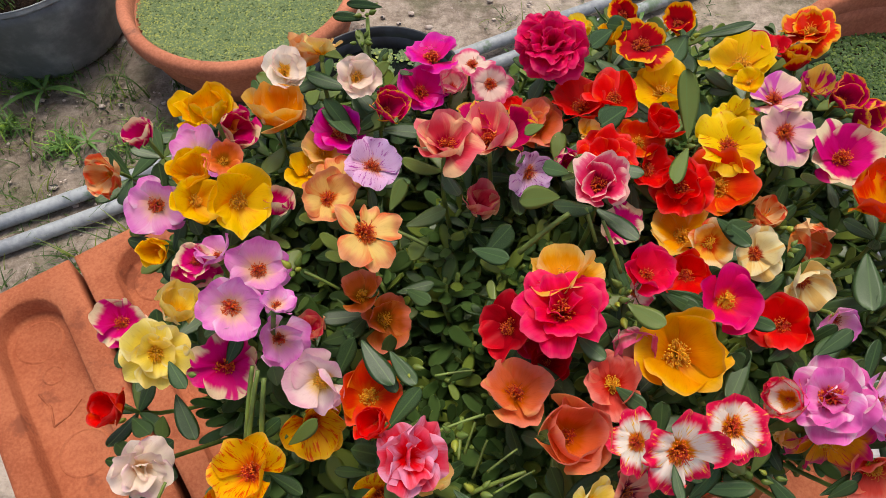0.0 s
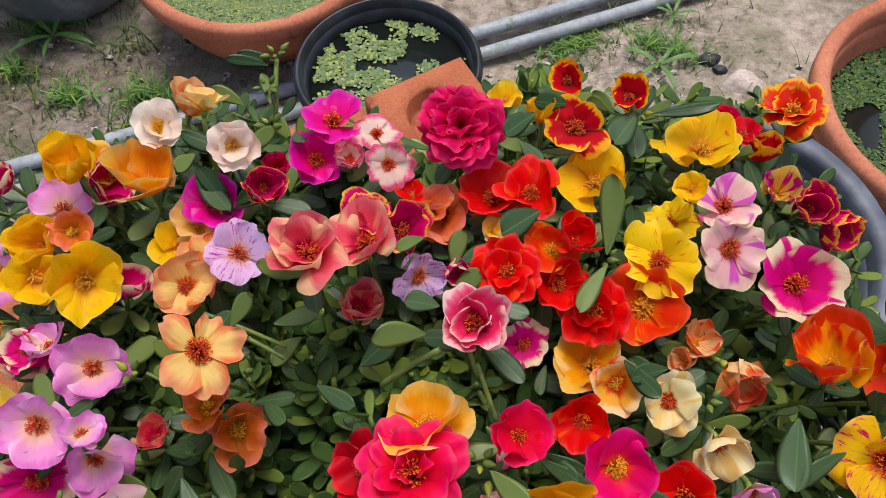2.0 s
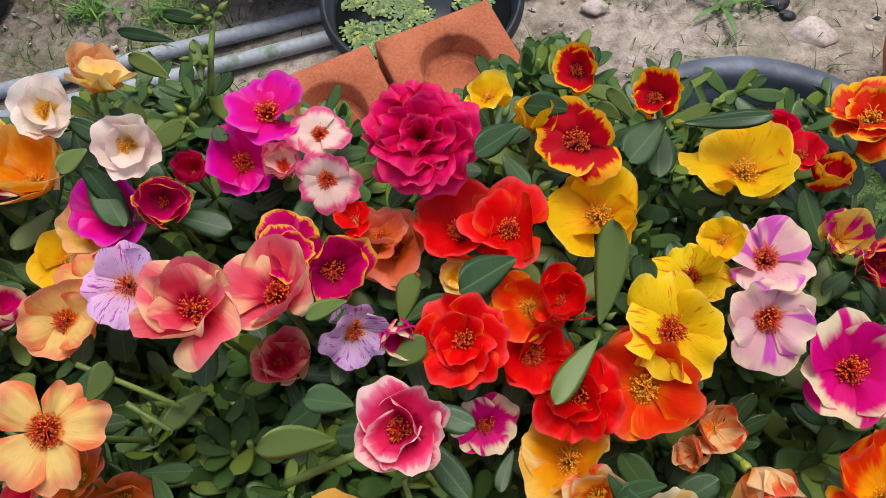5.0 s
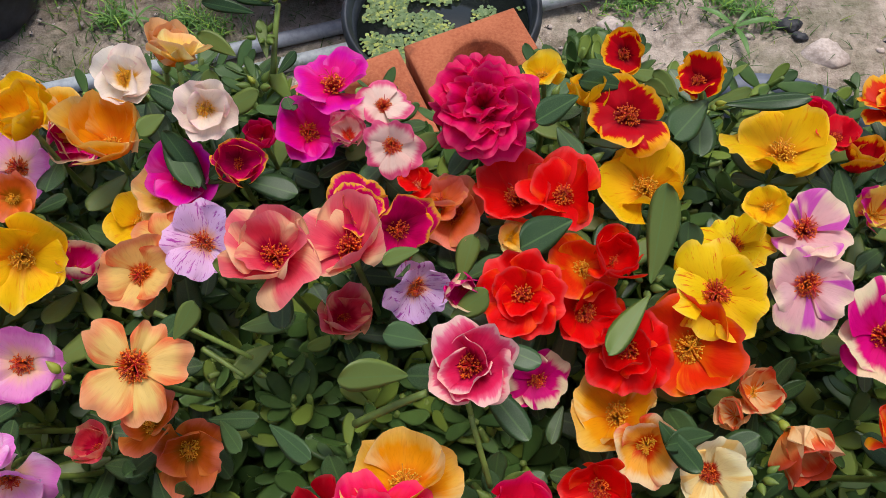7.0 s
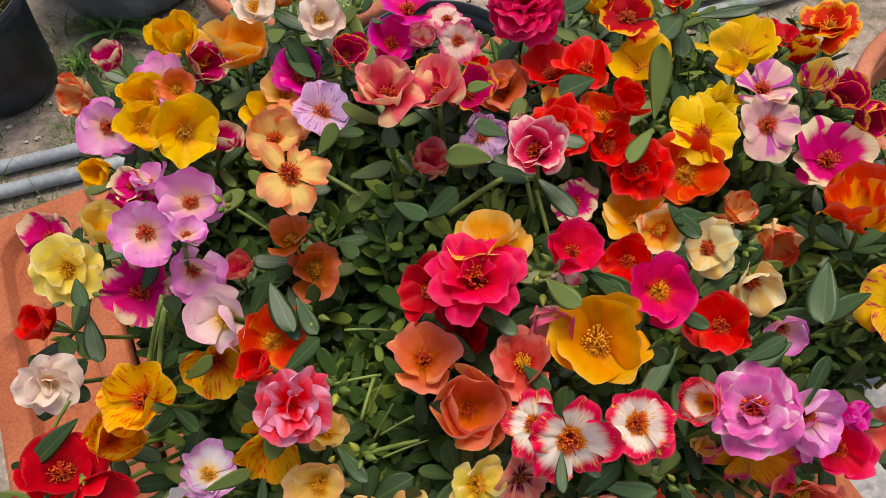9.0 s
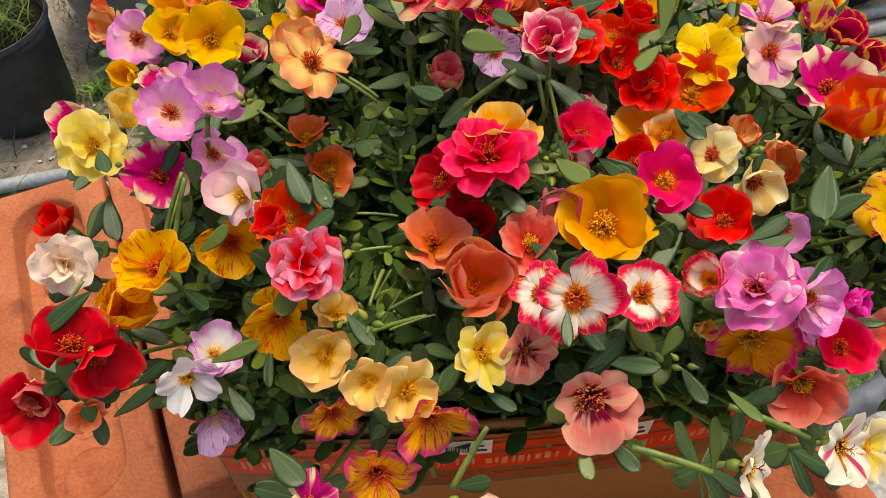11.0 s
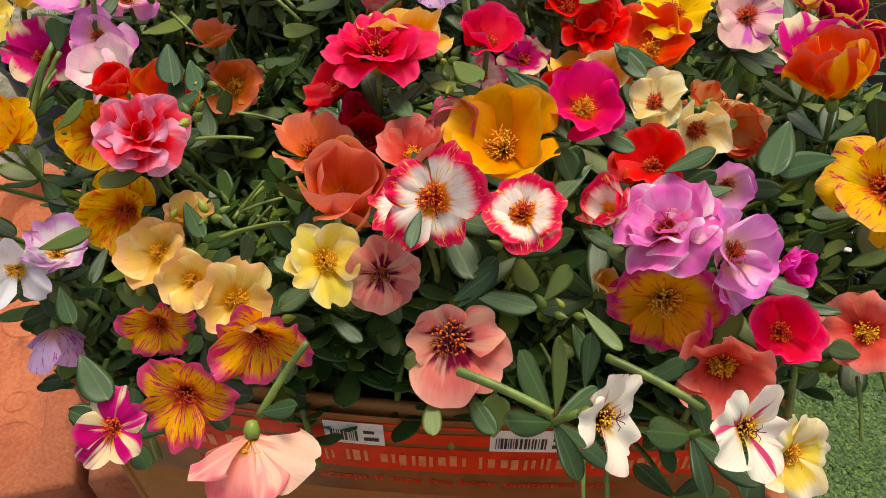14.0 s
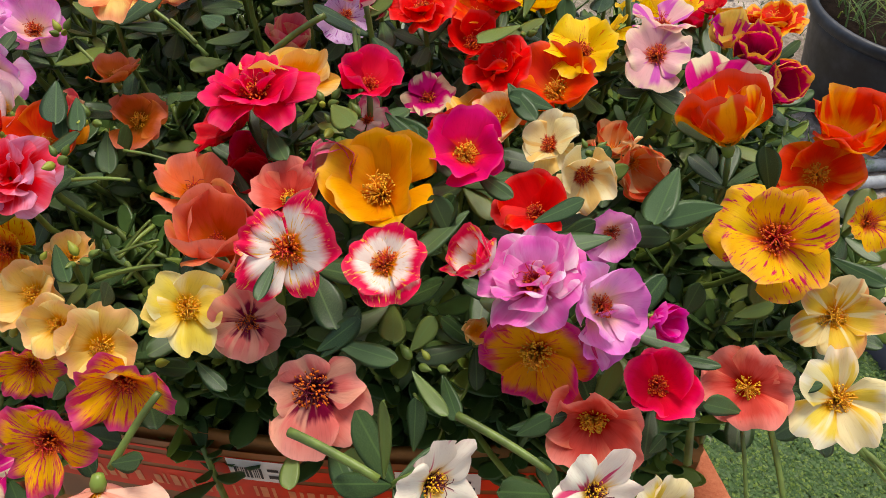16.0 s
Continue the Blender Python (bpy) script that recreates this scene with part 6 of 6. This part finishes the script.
spoon_leaf("white_stripe", (0.225, 0.098, 1.101), (0.228, 0.100, 1.110), (-0.1, -0.6, 0.8), 0.30)
spoon_leaf("salmon", (0.104, 0.102, 1.094), (0.117, 0.114, 1.105), (0.3, -0.6, 0.8), 0.25)
spoon_leaf("white_stripe", (0.168, 0.070, 1.125), (0.184, 0.060, 1.118), (0.1, -0.5, 0.9), 0.25)
spoon_leaf("coral_red", (0.257, 0.150, 1.067), (0.241, 0.142, 1.076), (-0.1, -0.6, 0.8), 0.25)
spoon_leaf("sunset", (0.059, 0.088, 1.084), (0.074, 0.083, 1.079), (0.4, -0.4, 0.8), 0.25)
spoon_leaf("sunset_yellow", (0.228, 0.176, 1.083), (0.231, 0.181, 1.099), (-0.1, -0.7, 0.7), 0.29)
spoon_leaf("sunset_yellow", (0.247, 0.183, 1.083), (0.260, 0.186, 1.092), (-0.2, -0.7, 0.7), 0.25)
spoon_leaf("lilac", (-0.073, 0.082, 1.081), (-0.050, 0.093, 1.090), (0.4, -0.5, 0.7), 0.17)
spoon_leaf("gold_stripe", (-0.047, 0.094, 1.081), (-0.043, 0.075, 1.077), (0.4, -0.5, 0.8), 0.18)
spoon_leaf("white_red", (0.090, 0.107, 1.131), (0.092, 0.091, 1.128), (0.0, -0.6, 0.8), 0.20)
spoon_leaf("salmon", (0.106, 0.101, 1.092), (0.116, 0.117, 1.107), (-0.1, -0.7, 0.8), 0.25)
spoon_leaf("salmon", (0.118, 0.080, 1.072), (0.132, 0.067, 1.070), (-0.1, -0.5, 0.9), 0.27)
spoon_leaf("salmon", (0.106, 0.075, 1.070), (0.111, 0.060, 1.068), (-0.0, -0.5, 0.9), 0.29)
spoon_leaf("cream_magenta", (-0.039, 0.053, 1.059), (-0.020, 0.042, 1.051), (0.3, -0.4, 0.9), 0.34)
spoon_leaf("pink_drop", (0.053, 0.043, 1.079), (0.068, 0.045, 1.088), (0.1, -0.5, 0.9), 0.25)
spoon_leaf("white_stripe", (0.153, 0.054, 1.114), (0.149, 0.067, 1.135), (-0.2, -0.6, 0.8), 0.13)
spoon_leaf("coral_red", (0.176, 0.109, 1.071), (0.196, 0.118, 1.078), (-0.3, -0.6, 0.8), 0.17)
spoon_leaf("apricot", (-0.008, 0.103, 1.109), (0.008, 0.090, 1.106), (0.3, -0.6, 0.8), 0.22)
spoon_leaf("butter", (0.026, 0.086, 1.105), (0.031, 0.089, 1.117), (0.2, -0.6, 0.8), 0.34)
spoon_leaf("sunset", (0.011, 0.060, 1.073), (0.016, 0.065, 1.080), (0.2, -0.5, 0.8), 0.38)
spoon_leaf("sunset", (0.148, 0.116, 1.082), (0.160, 0.101, 1.079), (-0.2, -0.6, 0.8), 0.25)
spoon_leaf("vermilion", (-0.038, 0.164, 1.131), (-0.025, 0.148, 1.127), (0.3, -0.7, 0.6), 0.25)
spoon_leaf("terracotta_f", (0.050, 0.160, 1.105), (0.042, 0.164, 1.115), (0.1, -0.7, 0.7), 0.29)
spoon_leaf("scarlet", (0.071, 0.148, 1.121), (0.084, 0.137, 1.122), (0.0, -0.7, 0.7), 0.30)
spoon_leaf("gold", (0.128, 0.157, 1.109), (0.135, 0.166, 1.127), (-0.1, -0.7, 0.7), 0.25)
spoon_leaf("vermilion", (-0.044, 0.160, 1.129), (-0.035, 0.147, 1.121), (0.3, -0.7, 0.7), 0.25)
spoon_leaf("ruby", (-0.117, 0.054, 1.064), (-0.094, 0.067, 1.082), (0.5, -0.5, 0.7), 0.13)
spoon_leaf("ruby", (-0.109, 0.067, 1.073), (-0.091, 0.076, 1.088), (0.5, -0.5, 0.7), 0.13)
spoon_leaf("white_stripe", (0.200, 0.078, 1.090), (0.193, 0.085, 1.101), (-0.3, -0.6, 0.8), 0.29)
spoon_leaf("ruby", (-0.127, 0.050, 1.062), (-0.127, 0.052, 1.076), (0.6, -0.4, 0.7), 0.34)
spoon_leaf("terracotta_f", (-0.048, 0.182, 1.080), (-0.041, 0.190, 1.099), (0.3, -0.7, 0.6), 0.22)
spoon_leaf("hot_pink", (0.099, 0.192, 1.137), (0.116, 0.187, 1.134), (-0.0, -0.8, 0.6), 0.25)
spoon_leaf("white", (-0.068, 0.079, 1.062), (-0.051, 0.065, 1.059), (0.4, -0.5, 0.8), 0.25)
spoon_leaf("white", (-0.083, 0.092, 1.075), (-0.083, 0.075, 1.074), (0.5, -0.5, 0.8), 0.17)
spoon_leaf("cream", (-0.046, 0.363, 1.172), (-0.066, 0.361, 1.177), (0.3, -0.7, 0.7), 0.17)
spoon_leaf("apricot", (-0.085, 0.329, 1.140), (-0.090, 0.315, 1.144), (0.3, -0.5, 0.8), 0.34)
spoon_leaf("magenta", (-0.064, 0.306, 1.122), (-0.081, 0.320, 1.143), (0.3, -0.5, 0.8), 0.20)
spoon_leaf("cerise_yellow", (-0.063, 0.308, 1.124), (-0.041, 0.321, 1.135), (0.2, -0.6, 0.8), 0.22)
spoon_leaf("scarlet", (-0.177, 0.163, 1.050), (-0.173, 0.148, 1.054), (0.5, -0.3, 0.8), 0.38)
spoon_leaf("lilac", (-0.090, 0.145, 1.136), (-0.090, 0.149, 1.150), (0.4, -0.4, 0.8), 0.34)
spoon_leaf("ruby", (-0.142, 0.105, 1.091), (-0.159, 0.082, 1.084), (0.5, -0.2, 0.8), 0.20)
spoon_leaf("vermilion", (-0.052, 0.169, 1.133), (-0.036, 0.147, 1.128), (0.3, -0.4, 0.9), 0.25)
spoon_leaf("apricot", (0.049, 0.209, 1.154), (0.057, 0.199, 1.158), (0.0, -0.6, 0.8), 0.25)
spoon_leaf("pink_double", (0.167, 0.160, 1.128), (0.183, 0.169, 1.136), (-0.3, -0.4, 0.8), 0.25)
spoon_leaf("gold", (0.137, 0.157, 1.111), (0.126, 0.163, 1.127), (-0.2, -0.4, 0.9), 0.30)
spoon_leaf("white_pink", (-0.088, 0.126, 1.108), (-0.072, 0.134, 1.122), (0.4, -0.3, 0.9), 0.20)
bud_cluster("vermilion", (0.125, 0.292, 1.125), 4)
bud_cluster("cerise", (0.068, 0.327, 1.151), 5)
bud_cluster("flame", (0.094, 0.340, 1.129), 4)
bud_cluster("flame", (0.147, 0.389, 1.118), 5)
bud_cluster("magenta", (-0.050, 0.352, 1.136), 5)
bud_cluster("crimson", (0.043, 0.168, 1.137), 5)
bud_cluster("blush", (0.076, 0.182, 1.132), 4)
bud_cluster("apricot", (0.041, 0.207, 1.153), 3)
bud_cluster("butter", (-0.135, 0.152, 1.134), 3)
bud_cluster("lilac", (-0.092, 0.216, 1.122), 4)
bud_cluster("hot_pink", (0.118, 0.186, 1.127), 3)
bud_cluster("coral_pink", (-0.029, 0.238, 1.097), 2)
bud_cluster("crimson", (0.072, 0.185, 1.140), 5)
bud_cluster("peach_red", (0.174, 0.261, 1.090), 5)
bud_cluster("salmon", (0.139, 0.111, 1.091), 2)
bud_cluster("pink_drop", (0.064, 0.048, 1.081), 2)
bud_cluster("apricot", (0.008, 0.079, 1.093), 4)
bud_cluster("gold_stripe", (-0.052, 0.098, 1.085), 6)
bud_cluster("sunset", (-0.024, 0.076, 1.073), 4)
bud_cluster("white", (-0.074, 0.078, 1.062), 3)
bud_cluster("candy", (0.178, 0.087, 0.973), 4)
bud_cluster("apricot", (0.003, 0.102, 1.105), 4)
bud_cluster("salmon", (0.146, 0.112, 1.092), 2)
bud_cluster("apricot", (-0.013, 0.095, 1.103), 4)
bud_cluster("cream_red", (0.174, 0.229, 1.111), 4)
bud_cluster("vermilion", (-0.029, 0.159, 1.124), 3)
bud_cluster("pink_red", (-0.007, 0.119, 1.138), 4)
bud_cluster("white_red", (0.121, 0.137, 1.129), 3)
stalk("rose", (0.027, 0.216, 1.136), (0.052, 0.227, 1.155), 0.0016)
stalk("lilac", (-0.110, 0.122, 1.100), (-0.101, 0.154, 1.133), 0.0013)
stalk("white_stripe", (0.121, 0.056, 1.118), (0.152, 0.052, 1.116), 0.0016)
stalk("white_stripe", (0.163, 0.089, 1.102), (0.197, 0.082, 1.098), 0.0016)
stalk("pink_drop", (0.051, 0.043, 1.075), (0.063, 0.064, 1.098), 0.0015)
stalk("candy", (0.173, 0.120, 0.995), (0.182, 0.088, 0.978), 0.0013)
stalk("coral_red", (0.270, 0.162, 1.053), (0.282, 0.137, 1.038), 0.0014)
stalk("terracotta_f", (-0.004, 0.149, 1.080), (-0.006, 0.126, 1.080), 0.0012)
stalk("apricot", (0.000, 0.107, 1.088), (0.027, 0.114, 1.099), 0.0012)
stalk("lemon_white", (0.298, 0.168, 1.049), (0.316, 0.158, 1.047), 0.0014)
stalk("gold_stripe", (-0.114, 0.129, 1.091), (-0.107, 0.161, 1.123), 0.0014)
stalk("gold_stripe", (-0.102, 0.124, 1.105), (-0.097, 0.149, 1.135), 0.0014)
stalk("terracotta_f", (-0.062, 0.245, 1.131), (-0.025, 0.239, 1.112), 0.0012)
stalk("terracotta_f", (-0.088, 0.219, 1.116), (-0.070, 0.214, 1.105), 0.0010)
stalk("pink_red", (-0.015, 0.127, 1.121), (0.007, 0.135, 1.121), 0.0008)
stalk("coral", (-0.017, 0.159, 1.112), (0.003, 0.163, 1.109), 0.0007)
stalk("apricot", (0.011, 0.104, 1.098), (0.031, 0.114, 1.101), 0.0006)
stalk("coral", (0.008, 0.114, 1.099), (0.023, 0.124, 1.103), 0.0007)
stalk("crimson", (0.078, 0.204, 1.134), (0.068, 0.222, 1.155), 0.0011)
stalk("rose", (0.062, 0.237, 1.145), (0.068, 0.225, 1.131), 0.0012)
stalk("coral_red", (0.261, 0.152, 1.053), (0.269, 0.135, 1.034), 0.0009)
stalk("lemon_white", (0.298, 0.164, 1.053), (0.319, 0.158, 1.040), 0.0010)
stalk("candy", (0.162, 0.077, 1.067), (0.170, 0.054, 1.044), 0.0009)
stalk("goldmain", (0.144, 0.108, 1.063), (0.137, 0.113, 1.069), 0.0007)
stalk("lilac", (-0.110, 0.122, 1.097), (-0.107, 0.155, 1.117), 0.0010)
stalk("gold_stripe", (-0.102, 0.123, 1.097), (-0.091, 0.133, 1.101), 0.0011)
stalk("shell", (-0.166, 0.095, 1.069), (-0.156, 0.116, 1.081), 0.0010)
stalk("coral", (-0.003, 0.128, 1.084), (0.003, 0.142, 1.092), 0.0008)
stalk("coral", (0.001, 0.118, 1.075), (0.009, 0.135, 1.085), 0.0008)
stalk("peach", (-0.038, 0.234, 1.132), (-0.021, 0.228, 1.126), 0.0012)
stalk("cream", (-0.062, 0.385, 1.102), (-0.063, 0.413, 1.121), 0.0016)
bud_cluster("cream", (-0.063, 0.415, 1.122), 5)
bud_cluster("cream", (-0.066, 0.396, 1.115), 6)
spoon_leaf("cream", (-0.064, 0.412, 1.121), (-0.086, 0.413, 1.123), (0.3, -0.6, 0.7), 0.2, True)
spoon_leaf("cream", (-0.063, 0.386, 1.112), (-0.070, 0.402, 1.120), (0.5, -0.6, 0.6), 0.2, True)
spoon_leaf("cream", (-0.079, 0.386, 1.111), (-0.099, 0.392, 1.116), (0.4, -0.6, 0.7), 0.26, True)
spoon_leaf("cream", (-0.057, 0.381, 1.108), (-0.050, 0.392, 1.113), (0.2, -0.7, 0.7), 0.24, True)


whorls()


# ---- leafy shoots that fill the box between the blooms ----
def canopy(x, y):
    """Height of the leafy mass: just under the blooms round about."""
    w = z = 0.0
    for p, r, n in FLOWER_AT:
        k = 1 / ((p.x - x) ** 2 + (p.y - y) ** 2 + 0.0006) ** 1.5
        w, z = w + k, z + k * (p.z - 0.04)
    return z / w


def shoots():
    rng, groups = random.Random(21), [bmesh.new() for _ in range(4)]
    tmpl = []
    for me in LEAVES:
        tmpl.append(([v.co.copy() for v in me.vertices], [tuple(p.vertices) for p in me.polygons]))
    made = 0
    for _ in range(3800):
        x, y = rng.uniform(-0.24, 0.31), rng.uniform(0.06, 0.47)
        loc = BOX.inverted() @ Vector((x, y, 0.9))
        out = max(abs(loc.x) - 0.18, 0, -loc.y - 0.0, loc.y - BOX_D + 0.01)
        near = min((p.x - x) ** 2 + (p.y - y) ** 2 for p, r, n in FLOWER_AT) ** 0.5
        if near > (0.05 if loc.x < 0.15 else 0.065) or (out > 0.008 and rng.random() < (0.7 if loc.x < 0.15 else 0.4)) or (loc.x < -0.18 and out > (0.03 if loc.y > 0.1 else 0.008)) or out > (0.022 if loc.y < 0.02 else 0.06 if loc.x < 0.15 else 0.085):
            continue
        top = canopy(x, y) - rng.random() * 0.095
        if top < 0.955 + (0.012 if loc.y < 0.02 else 0):
            continue
        made += 1
        bm = groups[made % 4]
        lean = Vector((x - CENTRE.x, y - CENTRE.y, 0)) * 1.1 + Vector((rng.gauss(0, 0.25), rng.gauss(0, 0.25), 1))
        ax = lean.normalized()
        tip = Vector((x, y, top))
        tube(bm, [tip - ax * 0.05, tip - ax * 0.02, tip], 0.002, 0.0014, 5, 1)
        for k in range(rng.randint(6, 9)):
            a, s = k * 2.4 + rng.uniform(-0.3, 0.3), k / 8
            d = (ax.to_track_quat("Z", "Y") @ Vector((math.cos(a), math.sin(a), 0.15 + 0.7 * s))).normalized()
            yv = ax.cross(d)
            yv = yv.normalized() if yv.length > 1e-3 else Vector((1, 0, 0))
            zv = d.cross(yv)
            m = Matrix((d, yv, zv)).transposed() * (rng.uniform(0.017, 0.029) * (1.1 - 0.45 * s))
            base = tip - ax * 0.03 * (1 - s)
            if hides(base + d * 0.022) or hides(base + d * 0.011, 0.8):
                continue
            vs, fs = tmpl[rng.randint(0, 5)]
            new_v = [bm.verts.new(m @ v + base) for v in vs]
            for f in fs:
                bm.faces.new([new_v[i] for i in f])
    for bm in groups:
        tagged(new("foliage", mesh_of("foliage", bm, M_FOLIAGE, M_STEM)), "dense fleshy grey-green moss rose leaves on short shoots", "foliage", kind="stuff")


shoots()
